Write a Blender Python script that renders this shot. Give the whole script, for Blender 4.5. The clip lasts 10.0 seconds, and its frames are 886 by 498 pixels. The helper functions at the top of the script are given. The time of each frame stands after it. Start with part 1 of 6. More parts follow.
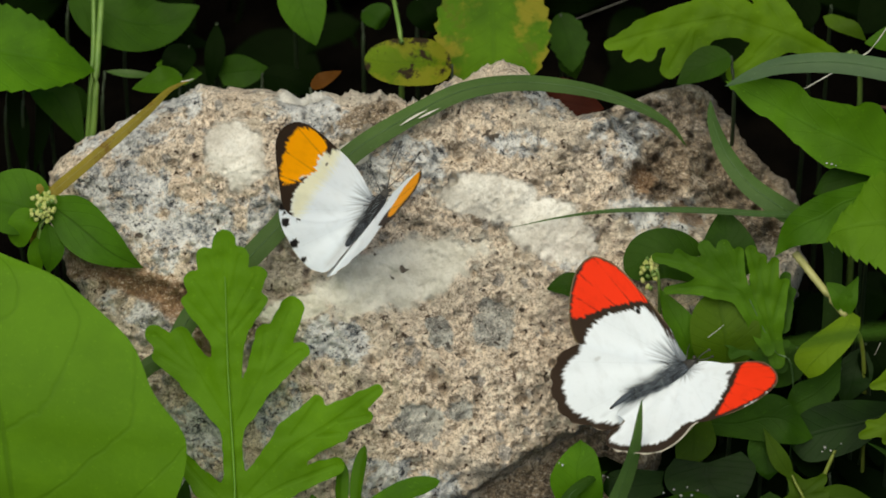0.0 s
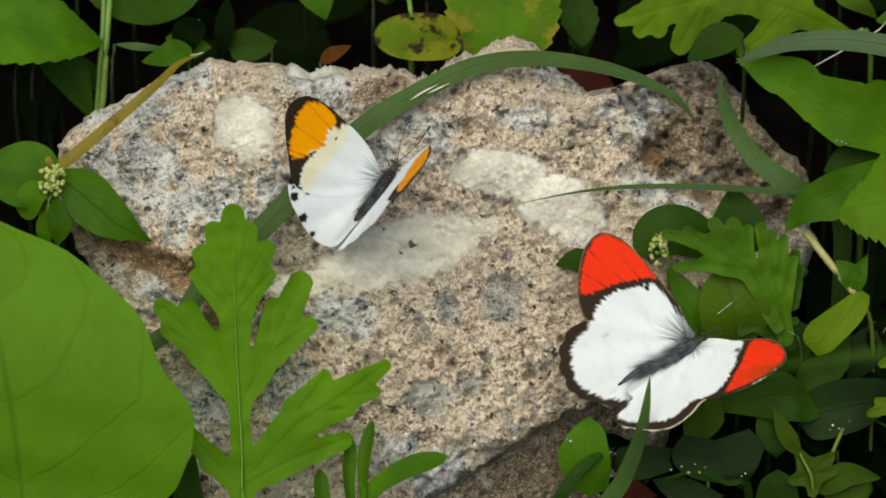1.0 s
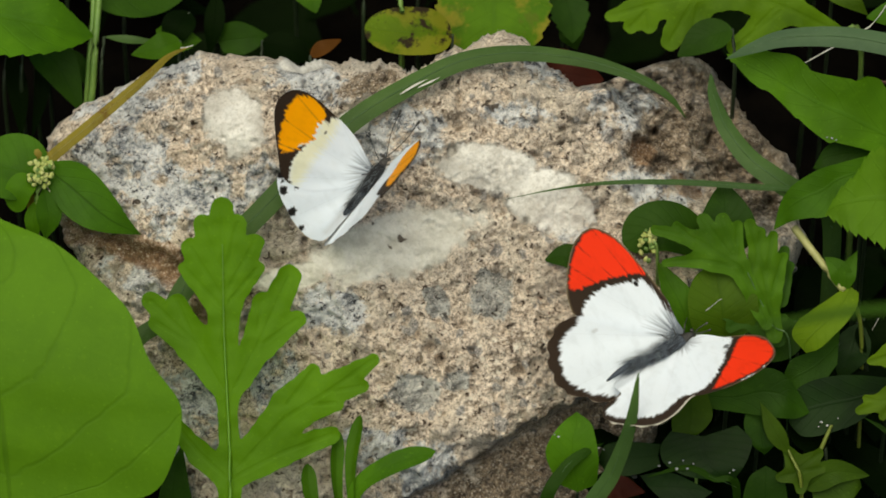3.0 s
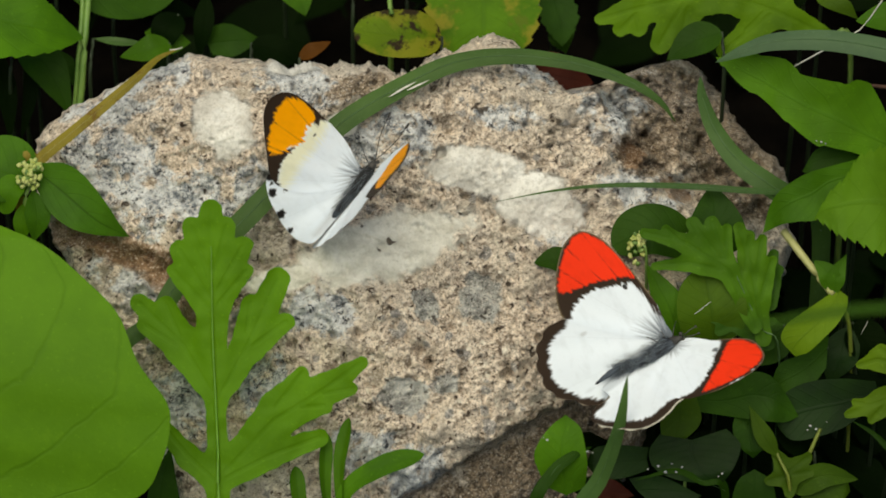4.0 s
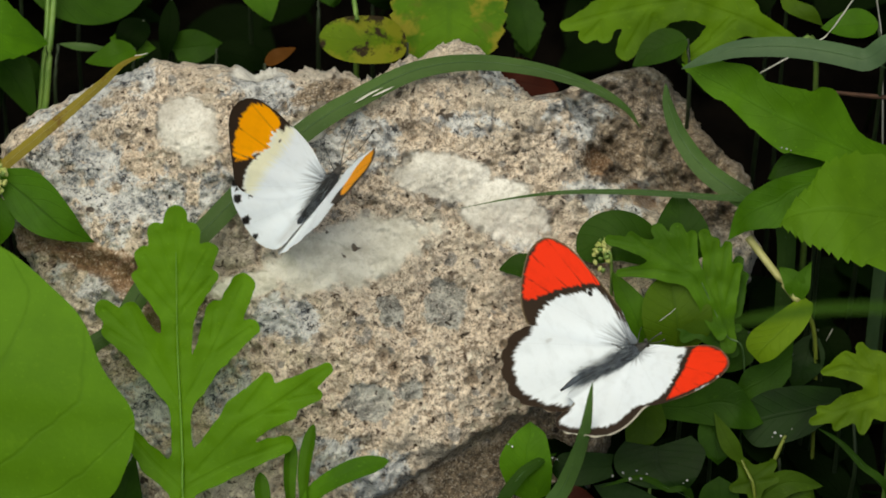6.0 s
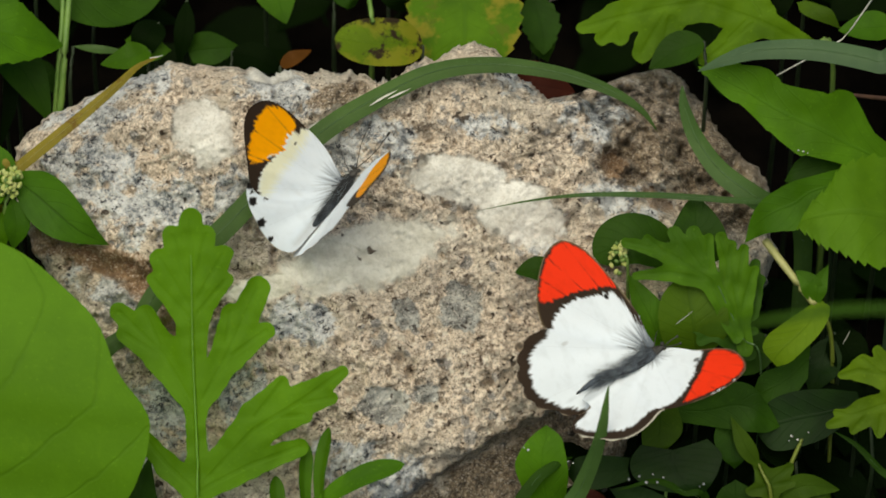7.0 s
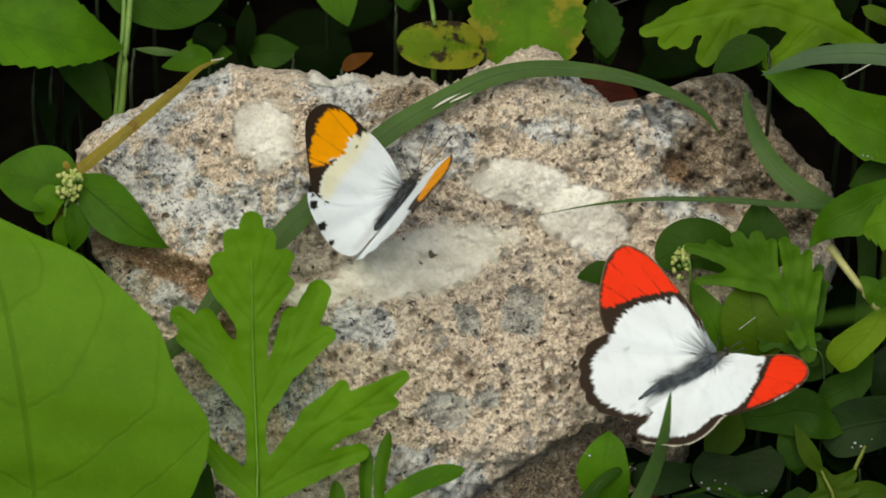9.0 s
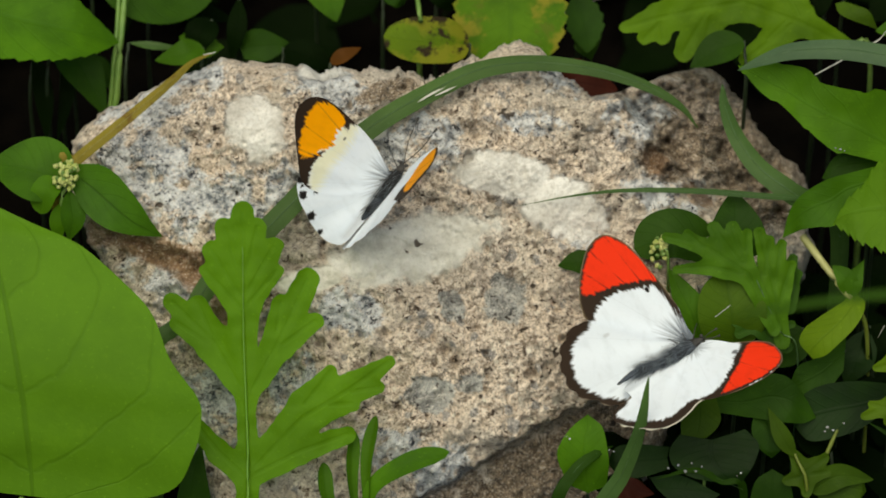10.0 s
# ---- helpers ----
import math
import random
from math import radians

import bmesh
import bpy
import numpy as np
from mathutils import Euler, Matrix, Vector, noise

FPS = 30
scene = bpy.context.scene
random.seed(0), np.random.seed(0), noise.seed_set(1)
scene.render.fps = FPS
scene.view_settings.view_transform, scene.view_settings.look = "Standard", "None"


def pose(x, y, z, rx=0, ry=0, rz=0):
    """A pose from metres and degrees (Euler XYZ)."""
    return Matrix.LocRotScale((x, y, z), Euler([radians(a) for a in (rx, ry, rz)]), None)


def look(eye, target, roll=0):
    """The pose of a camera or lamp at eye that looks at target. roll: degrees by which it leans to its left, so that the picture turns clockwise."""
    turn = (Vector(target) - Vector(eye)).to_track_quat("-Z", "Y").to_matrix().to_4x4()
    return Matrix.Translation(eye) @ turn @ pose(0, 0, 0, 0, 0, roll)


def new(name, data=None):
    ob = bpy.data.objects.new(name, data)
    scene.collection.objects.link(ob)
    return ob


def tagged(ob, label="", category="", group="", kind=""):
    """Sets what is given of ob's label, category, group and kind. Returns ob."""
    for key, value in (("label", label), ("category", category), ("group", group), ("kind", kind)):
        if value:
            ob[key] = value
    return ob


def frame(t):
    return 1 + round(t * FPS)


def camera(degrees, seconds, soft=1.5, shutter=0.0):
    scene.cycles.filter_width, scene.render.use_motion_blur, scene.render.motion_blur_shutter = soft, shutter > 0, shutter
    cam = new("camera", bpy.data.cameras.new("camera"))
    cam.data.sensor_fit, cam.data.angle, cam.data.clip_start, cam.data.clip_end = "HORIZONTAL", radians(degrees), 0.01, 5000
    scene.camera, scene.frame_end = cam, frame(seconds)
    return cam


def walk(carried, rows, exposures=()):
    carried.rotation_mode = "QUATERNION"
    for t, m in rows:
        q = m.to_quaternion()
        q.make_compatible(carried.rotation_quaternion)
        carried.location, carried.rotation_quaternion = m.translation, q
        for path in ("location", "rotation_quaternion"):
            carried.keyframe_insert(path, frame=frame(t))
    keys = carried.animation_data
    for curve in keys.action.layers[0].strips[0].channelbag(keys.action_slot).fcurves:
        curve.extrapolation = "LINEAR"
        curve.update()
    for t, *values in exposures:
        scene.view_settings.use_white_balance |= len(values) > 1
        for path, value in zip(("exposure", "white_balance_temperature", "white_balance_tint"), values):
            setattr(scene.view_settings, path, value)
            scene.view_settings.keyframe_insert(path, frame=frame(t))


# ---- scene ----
# camera: a long lens held by hand, about 0.8 m from a small boulder
cam = camera(12.0, 10.0, soft=1.75)
cam.data.dof.use_dof, cam.data.dof.focus_distance, cam.data.dof.aperture_fstop = True, 0.780, 24.0
ROWS = [
    (0.00, 0.0000, -0.58465, 0.57643, 48.423, 0.418, -0.402),
    (0.50, 0.0000, -0.58401, 0.57585, 48.260, 0.348, -0.236),
    (1.00, 0.0000, -0.58395, 0.57579, 48.090, 0.239, -0.080),
    (1.50, 0.0000, -0.58314, 0.57506, 47.999, 0.162, -0.028),
    (2.00, 0.0000, -0.58290, 0.57485, 47.988, 0.099, -0.028),
    (2.50, 0.0000, -0.58337, 0.57527, 48.000, -0.000, -0.000),
    (4.00, 0.0000, -0.58284, 0.57480, 48.055, -0.284, -0.012),
    (4.50, 0.0000, -0.58296, 0.57490, 48.077, -0.393, -0.085),
    (5.00, 0.0000, -0.58279, 0.57474, 48.097, -0.532, -0.151),
    (5.50, 0.0000, -0.58296, 0.57490, 48.120, -0.620, -0.257),
    (5.70, 0.0000, -0.58279, 0.57474, 48.131, -0.645, -0.280),
    (6.25, 0.0000, -0.58209, 0.57411, 48.154, -0.684, -0.305),
    (6.80, 0.0000, -0.58128, 0.57338, 48.174, -0.614, -0.209),
    (7.00, 0.0000, -0.58093, 0.57307, 48.181, -0.545, -0.129),
    (7.50, 0.0000, -0.57926, 0.57156, 48.206, -0.413, 0.143),
    (8.00, 0.0000, -0.57874, 0.57110, 48.230, -0.202, 0.392),
    (8.50, 0.0000, -0.57799, 0.57043, 48.241, -0.119, 0.539),
    (9.00, 0.0000, -0.57805, 0.57048, 48.234, -0.130, 0.622),
    (9.50, 0.0000, -0.58191, 0.57396, 48.189, -0.237, 0.653),
    (10.00, 0.0000, -0.59564, 0.58632, 48.080, -0.369, 0.551),
]
walk(cam, [(t, pose(x, y, z, rx, ry, rz)) for t, x, y, z, rx, ry, rz in ROWS], [(0.0, -0.07, 7150, 1), (10.0, -0.07, 7150, 1)])

# ---- light: hazy daylight from above and in front ----
world = bpy.data.worlds.new("sky")
scene.world = world
world.use_nodes = True
wn = world.node_tree.nodes
sky = wn.new("ShaderNodeTexSky")
sky.sky_type, sky.sun_disc = "NISHITA", False
sky.sun_elevation, sky.sun_rotation = radians(68.5), radians(204)
world.node_tree.links.new(sky.outputs[0], wn["Background"].inputs[0])
wn["Background"].inputs[1].default_value = 0.08
sun = new("sun", bpy.data.lights.new("sun", "SUN"))
sun.data.energy, sun.data.angle, sun.data.color = 4.0, radians(72), (1.0, 0.935, 0.815)
sun.matrix_world = look((-0.16, -0.36, 1.0), (0, 0, 0))

# ---- frames of reference ----
SLOPE = pose(0, 0, 0.05, 48)      # the boulder's sloping face: x right, y up the slope, z out of it


def at(p):
    """World place of a point given in millimetres on the slope."""
    return SLOPE @ (Vector(p) * 0.001)




# ---- materials ----
def node_material(name):
    m = bpy.data.materials.new(name)
    m.use_nodes = True
    t = m.node_tree
    return m, t, t.nodes["Principled BSDF"], t.nodes["Material Output"]


def add(t, kind, **values):
    n = t.nodes.new("ShaderNode" + kind)
    for k, v in values.items():
        if k == "operation":
            n.operation = v
        elif k == "blend":
            n.data_type, n.blend_type = "RGBA", v
    return n


def put(t, socket, value):
    if isinstance(value, bpy.types.NodeSocket):
        t.links.new(value, socket)
    else:
        socket.default_value = value


def calc(t, op, a, b=0.0, c=0.0):
    n = add(t, "Math", operation=op)
    for s, v in zip(n.inputs, (a, b, c)):
        put(t, s, v)
    return n.outputs[0]


def blend(t, fac, a, b, kind="MIX"):
    n = add(t, "Mix", blend=kind)
    put(t, n.inputs[0], fac)
    put(t, n.inputs[6], a if isinstance(a, bpy.types.NodeSocket) else (*a, 1))
    put(t, n.inputs[7], b if isinstance(b, bpy.types.NodeSocket) else (*b, 1))
    return n.outputs[2]


def ramp(t, value, lo, hi):
    n = add(t, "MapRange")
    n.interpolation_type = "SMOOTHSTEP"
    put(t, n.inputs[0], value)
    n.inputs[1].default_value, n.inputs[2].default_value = lo, hi
    return n.outputs[0]


def grain(t, scale, detail=4, rough=0.6, where=None):
    n = add(t, "TexNoise")
    n.inputs["Scale"].default_value, n.inputs["Detail"].default_value, n.inputs["Roughness"].default_value = scale, detail, rough
    put(t, n.inputs["Vector"], where or add(t, "TexCoord").outputs["Object"])
    return n


def cells(t, scale, feature="F1", where=None):
    n = add(t, "TexVoronoi")
    n.feature = feature
    n.inputs["Scale"].default_value = scale
    put(t, n.inputs["Vector"], where or add(t, "TexCoord").outputs["Object"])
    return n


def bump(t, height, strength, distance, normal=None):
    n = add(t, "Bump")
    n.inputs["Strength"].default_value, n.inputs["Distance"].default_value = strength, distance
    put(t, n.inputs["Height"], height)
    if normal:
        put(t, n.inputs["Normal"], normal)
    return n.outputs[0]


def attribute(t, name):
    n = add(t, "Attribute")
    n.attribute_name = name
    return n


def leaf_material(name, colour, back=0.35, veins=8.0, vein_tint=0.75, rough=0.56, spots=None, mottle=0.22, depth=0.35, sweep=0.0, show=0.35, gloss=0.12, blotch=0.57, rib_width=0.035):
    """A living leaf: blade colour, midrib and side veins along the blade's own length and width, light through the blade."""
    m, t, b, out = node_material(name)
    uv = add(t, "UVMap").outputs[0]
    sep = add(t, "SeparateXYZ")
    put(t, sep.inputs[0], uv)
    u, v = sep.outputs[0], calc(t, "ABSOLUTE", calc(t, "SUBTRACT", sep.outputs[1], 0.5))
    wob = grain(t, 120, 2)
    rib = ramp(t, v, rib_width, rib_width * 0.34)
    wave = calc(t, "FRACT", calc(t, "ADD", calc(t, "MULTIPLY", calc(t, "SUBTRACT", u, calc(t, "ADD", calc(t, "MULTIPLY", v, 0.55), calc(t, "MULTIPLY", calc(t, "MULTIPLY", v, v), sweep))), veins), calc(t, "MULTIPLY", wob.outputs[0], 0.3)))
    side = ramp(t, calc(t, "ABSOLUTE", calc(t, "SUBTRACT", wave, 0.5)), 0.012 * veins, 0.0)
    line = calc(t, "MAXIMUM", rib, calc(t, "MULTIPLY", side, 0.55))
    n1 = grain(t, 70, 3)
    n2 = grain(t, 900, 3)
    rnd = add(t, "ObjectInfo").outputs["Random"]
    dark = tuple(c * (1 - mottle * 1.6) for c in colour)
    lite = (colour[0] * (1 + mottle * 1.5), colour[1] * (1 + mottle), colour[2] * (1 + mottle * 0.4))
    col = blend(t, ramp(t, n1.outputs[0], 0.3, 0.72), dark, lite)
    col = blend(t, calc(t, "MULTIPLY", n2.outputs[0], 0.22), col, (colour[0] * 0.45, colour[1] * 0.5, colour[2] * 0.5))
    col = blend(t, calc(t, "MULTIPLY", rnd, 0.25), col, (colour[0] * 1.5, colour[1] * 1.1, colour[2] * 0.5))
    dots = ramp(t, grain(t, 1500, 2).outputs[0], 0.64, 0.72)
    col = blend(t, calc(t, "MULTIPLY", dots, 0.35), col, (colour[0] * 1.9, colour[1] * 1.6, colour[2] * 2.2))
    wear = grain(t, 210, 5, 0.7)
    col = blend(t, calc(t, "MULTIPLY", ramp(t, wear.outputs[0], 0.55, 0.72), 0.3), col, (colour[0] * 1.55, colour[1] * 1.25, colour[2] * 1.3))
    vein = tuple(c * vein_tint for c in colour)
    col = blend(t, calc(t, "MULTIPLY", line, show), col, vein)
    if spots:
        n3 = grain(t, 85, 5, 0.65)
        edge = calc(t, "ADD", n3.outputs[0], calc(t, "MULTIPLY", v, 0.35))
        col = blend(t, ramp(t, edge, 0.60, 0.70), col, spots[0])
        col = blend(t, ramp(t, grain(t, 110, 5, 0.7).outputs[0], blotch, blotch + 0.06), col, spots[1])
    put(t, b.inputs["Base Color"], col)
    b.inputs["Roughness"].default_value = rough
    b.inputs["Specular IOR Level"].default_value = gloss
    relief = calc(t, "ADD", calc(t, "MULTIPLY", line, -depth), calc(t, "MULTIPLY", n2.outputs[0], 0.4))
    nor = bump(t, relief, 0.5, 0.0004)
    put(t, b.inputs["Normal"], nor)
    tr = add(t, "BsdfTranslucent")
    put(t, tr.inputs["Color"], blend(t, 1.0, col, (1.35, 1.25, 0.35), "MULTIPLY"))
    put(t, tr.inputs["Normal"], nor)
    mix = add(t, "MixShader")
    mix.inputs[0].default_value = back
    put(t, mix.inputs[1], b.outputs[0])
    put(t, mix.inputs[2], tr.outputs[0])
    put(t, out.inputs[0], mix.outputs[0])
    return m


def plain_material(name, colour, colour2, scale=300, rough=0.6, relief=0.0005, metal=0.0):
    m, t, b, out = node_material(name)
    n1, n2 = grain(t, scale, 5), grain(t, scale * 6, 3)
    col = blend(t, ramp(t, n1.outputs[0], 0.35, 0.7), colour, colour2)
    col = blend(t, calc(t, "MULTIPLY", n2.outputs[0], 0.3), col, tuple(c * 0.4 for c in colour))
    put(t, b.inputs["Base Color"], col)
    b.inputs["Roughness"].default_value = rough
    put(t, b.inputs["Normal"], bump(t, n2.outputs[0], 0.5, relief))
    return m


def rock_material():
    """Weathered conglomerate: sandy beige matrix, blue-grey granite pebbles, milky quartz, rusty soil stains and pits."""
    m, t, b, out = node_material("conglomerate")
    quartz, granite, rust, cream, earth, stone = (attribute(t, k).outputs["Fac"] for k in ("quartz", "granite", "rust", "cream", "earth", "stone"))
    place = add(t, "TexCoord").outputs["Object"]
    warp = add(t, "VectorMath")
    warp.operation = "MULTIPLY_ADD"
    put(t, warp.inputs[0], grain(t, 500, 3).outputs["Color"])
    warp.inputs[1].default_value = (0.0016, 0.0016, 0.0016)
    put(t, warp.inputs[2], place)
    bent = warp.outputs[0]
    n_big, n_mid, n_fine = grain(t, 45, 5), grain(t, 260, 5, 0.65), grain(t, 1250, 6, 0.75)
    sand = blend(t, ramp(t, n_fine.outputs[0], 0.38, 0.60), (0.25, 0.19, 0.143), (0.90, 0.77, 0.64))
    sand = blend(t, calc(t, "MULTIPLY", ramp(t, n_mid.outputs[0], 0.5, 0.68), 0.6), sand, (0.72, 0.595, 0.47))
    sand = blend(t, calc(t, "MULTIPLY", ramp(t, n_big.outputs[0], 0.48, 0.66), 0.45), sand, (0.60, 0.54, 0.455))
    sand = blend(t, calc(t, "MULTIPLY", ramp(t, grain(t, 60, 4).outputs[0], 0.52, 0.66), 0.35), sand, (0.60, 0.46, 0.34))
    sand = blend(t, calc(t, "MULTIPLY", ramp(t, grain(t, 28, 4).outputs[0], 0.50, 0.62), 0.45), sand, (0.50, 0.47, 0.42))
    for size, keep in ((240, 0.72), (420, 0.66)):
        peb = cells(t, size, "F1", bent)
        hue = add(t, "SeparateColor")
        put(t, hue.inputs[0], peb.outputs["Color"])
        spot = calc(t, "MULTIPLY", ramp(t, peb.outputs["Distance"], 0.46, 0.36), ramp(t, hue.outputs[0], keep, keep + 0.03))
        tone = blend(t, ramp(t, hue.outputs[1], 0.25, 0.75), (0.17, 0.125, 0.09), (0.60, 0.53, 0.44))
        tone = blend(t, ramp(t, hue.outputs[2], 0.62, 0.66), tone, (0.25, 0.26, 0.28))
        tone = blend(t, calc(t, "MULTIPLY", n_fine.outputs[0], 0.5), tone, (0.25, 0.2, 0.15))
        sand = blend(t, calc(t, "MULTIPLY", spot, 0.8), sand, tone)
    grit = cells(t, 900, "SMOOTH_F1", bent)
    sand = blend(t, ramp(t, grit.outputs["Color"], 0.70, 0.86), sand, (0.80, 0.73, 0.62))
    sand = blend(t, ramp(t, grain(t, 620, 3, 0.6).outputs[0], 0.385, 0.345), sand, (0.075, 0.05, 0.037))
    gran = blend(t, ramp(t, n_mid.outputs[0], 0.38, 0.60), (0.15, 0.17, 0.20), (0.68, 0.69, 0.705))
    gran = blend(t, calc(t, "MULTIPLY", ramp(t, n_fine.outputs[0], 0.44, 0.58), 0.7), gran, (0.80, 0.80, 0.80))
    gran = blend(t, ramp(t, grain(t, 480, 5, 0.75).outputs[0], 0.555, 0.61), gran, (0.04, 0.045, 0.06))
    gran = blend(t, ramp(t, grain(t, 150, 5, 0.7).outputs[0], 0.50, 0.60), gran, sand)
    loose = ramp(t, calc(t, "ADD", granite, calc(t, "MULTIPLY", calc(t, "SUBTRACT", grain(t, 170, 6, 0.72).outputs[0], 0.5), 2.2)), 0.40, 0.62)
    col = blend(t, loose, sand, gran)
    scatter = ramp(t, grain(t, 75, 5, 0.7).outputs[0], 0.60, 0.68)
    col = blend(t, calc(t, "MULTIPLY", scatter, 0.75), col, gran)
    q = ramp(t, calc(t, "ADD", quartz, calc(t, "MULTIPLY", calc(t, "SUBTRACT", grain(t, 200, 6, 0.7).outputs[0], 0.5), 1.1)), 0.40, 0.60)
    milk = blend(t, ramp(t, grain(t, 130, 5).outputs[0], 0.3, 0.7), (0.46, 0.44, 0.405), (0.71, 0.70, 0.67))
    milk = blend(t, calc(t, "MULTIPLY", ramp(t, n_fine.outputs[0], 0.52, 0.40), 0.35), milk, (0.30, 0.27, 0.22))
    col = blend(t, calc(t, "MULTIPLY", q, 0.92), col, milk)
    c = ramp(t, calc(t, "ADD", cream, calc(t, "MULTIPLY", calc(t, "SUBTRACT", grain(t, 200, 4, 0.65).outputs[0], 0.5), 0.9)), 0.40, 0.64)
    putty = blend(t, ramp(t, n_mid.outputs[0], 0.3, 0.7), (0.48, 0.455, 0.395), (0.72, 0.695, 0.63))
    col = blend(t, c, col, putty)
    g = calc(t, "ADD", stone, calc(t, "MULTIPLY", calc(t, "SUBTRACT", grain(t, 300, 4, 0.65).outputs[0], 0.5), 1.1))
    slate = blend(t, ramp(t, n_mid.outputs[0], 0.36, 0.62), (0.13, 0.135, 0.135), (0.54, 0.545, 0.52))
    slate = blend(t, ramp(t, grain(t, 520, 4, 0.7).outputs[0], 0.56, 0.62), slate, (0.035, 0.035, 0.04))
    col = blend(t, calc(t, "MULTIPLY", ramp(t, g, 0.44, 0.56), 0.9), col, slate)
    e = ramp(t, calc(t, "ADD", earth, calc(t, "MULTIPLY", calc(t, "SUBTRACT", grain(t, 140, 5, 0.7).outputs[0], 0.5), 1.6)), 0.38, 0.66)
    dirt = blend(t, ramp(t, n_fine.outputs[0], 0.36, 0.64), (0.052, 0.032, 0.018), (0.34, 0.25, 0.165))
    col = blend(t, calc(t, "MULTIPLY", e, 0.85), col, dirt)
    r = ramp(t, calc(t, "ADD", rust, calc(t, "MULTIPLY", calc(t, "SUBTRACT", n_mid.outputs[0], 0.5), 1.2)), 0.40, 0.65)
    col = blend(t, calc(t, "MULTIPLY", r, 0.72), col, blend(t, n_fine.outputs[0], (0.12, 0.055, 0.027), (0.46, 0.28, 0.15)))
    speck = grain(t, 2300, 3, 0.6, bent)
    plainer = calc(t, "SUBTRACT", 1.0, calc(t, "MULTIPLY", calc(t, "MAXIMUM", q, c), 0.8))
    col = blend(t, calc(t, "MULTIPLY", ramp(t, speck.outputs[0], 0.575, 0.65), calc(t, "MULTIPLY", plainer, 0.68)), col, (0.055, 0.042, 0.034))
    col = blend(t, calc(t, "MULTIPLY", ramp(t, speck.outputs[0], 0.43, 0.36), calc(t, "MULTIPLY", plainer, 0.65)), col, (0.88, 0.80, 0.71))
    pits = ramp(t, grain(t, 330, 2, 0.5).outputs[0], 0.315, 0.265)
    col = blend(t, calc(t, "MULTIPLY", pits, calc(t, "SUBTRACT", 0.9, calc(t, "MULTIPLY", q, 0.75))), col, (0.05, 0.034, 0.024))
    put(t, b.inputs["Base Color"], col)
    b.inputs["Roughness"].default_value = 0.82
    b.inputs["Specular IOR Level"].default_value = 0.3
    smooth = calc(t, "SUBTRACT", 1.0, calc(t, "MULTIPLY", calc(t, "MAXIMUM", q, c), 0.7))
    h = calc(t, "MULTIPLY", calc(t, "SUBTRACT", calc(t, "ADD", n_mid.outputs[0], calc(t, "MULTIPLY", n_fine.outputs[0], 0.5)), calc(t, "MULTIPLY", speck.outputs[0], 0.25)), smooth)
    h = calc(t, "SUBTRACT", h, calc(t, "MULTIPLY", calc(t, "MULTIPLY", pits, smooth), 0.5))
    put(t, b.inputs["Normal"], bump(t, h, 1.0, 0.0013))
    return m


def wing_material(name):
    """Butterfly wing: scale colours held in the mesh, fine dusting, a little light through."""
    m, t, b, out = node_material(name)
    col = attribute(t, "scales").outputs["Color"]
    n = grain(t, 2600, 3, 0.7)
    col = blend(t, calc(t, "MULTIPLY", ramp(t, n.outputs[0], 0.35, 0.75), 0.08), col, (0.75, 0.76, 0.78), "MULTIPLY")
    put(t, b.inputs["Base Color"], col)
    b.inputs["Roughness"].default_value = 0.7
    b.inputs["Specular IOR Level"].default_value = 0.15
    put(t, b.inputs["Normal"], bump(t, n.outputs[0], 0.25, 0.0002))
    tr = add(t, "BsdfTranslucent")
    put(t, tr.inputs["Color"], col)
    mix = add(t, "MixShader")
    mix.inputs[0].default_value = 0.16
    put(t, mix.inputs[1], b.outputs[0])
    put(t, mix.inputs[2], tr.outputs[0])
    put(t, out.inputs[0], mix.outputs[0])
    return m


ROCK = rock_material()
FRESH = leaf_material("fresh_leaf", (0.068, 0.196, 0.006), back=0.4)
MUG = leaf_material("mugwort_leaf", (0.088, 0.235, 0.008), back=0.4, mottle=0.12, show=0.08)
MID = leaf_material("green_leaf", (0.046, 0.135, 0.005), back=0.35)
LANCE = leaf_material("lance_leaf", (0.0436, 0.1275, 0.0072), back=0.3, veins=5, sweep=1.0, show=0.6, vein_tint=0.5)
CUT = leaf_material("cut_leaf", (0.060, 0.160, 0.006), back=0.35)
# SHADE and DEEP: leaf greens with shade mixed into the colour
SHADE = leaf_material("half_shade_tint_leaf", (0.025, 0.078, 0.0036), back=0.3, gloss=0.12)
DEEP = leaf_material("shade_tint_leaf", (0.018, 0.058, 0.003), back=0.25, gloss=0.1)
# the deepest shade between the plants is put into this green
DARK = leaf_material("deep_shade_tint_leaf", (0.0024, 0.0078, 0.0009), back=0.2, gloss=0.02)
OLIVE = leaf_material("olive_leaf", (0.048, 0.108, 0.005), back=0.35)
SIDE = leaf_material("toothed_leaf", (0.084, 0.210, 0.010), back=0.4, veins=6, show=0.15)
OAK = leaf_material("oak_lobed_leaf", (0.098, 0.215, 0.007), back=0.4, show=0.12)
# clover and other low leaves: their green is darkened to paint shade
DUSK = leaf_material("dusk_tint_leaf", (0.0085, 0.031, 0.003), back=0.25, gloss=0.16, mottle=0.3)
BROAD = leaf_material("broad_leaf", (0.092, 0.240, 0.010), back=0.35, veins=4.0, vein_tint=0.4, rough=0.55, mottle=0.10, sweep=0.9, show=0.34, depth=0.6, rib_width=0.012)
LIME = leaf_material("lime_leaf", (0.105, 0.205, 0.008), back=0.4)
SICK = leaf_material("blotched_leaf", (0.115, 0.215, 0.008), back=0.4, spots=((0.20, 0.215, 0.015), (0.03, 0.02, 0.008)), blotch=0.525)
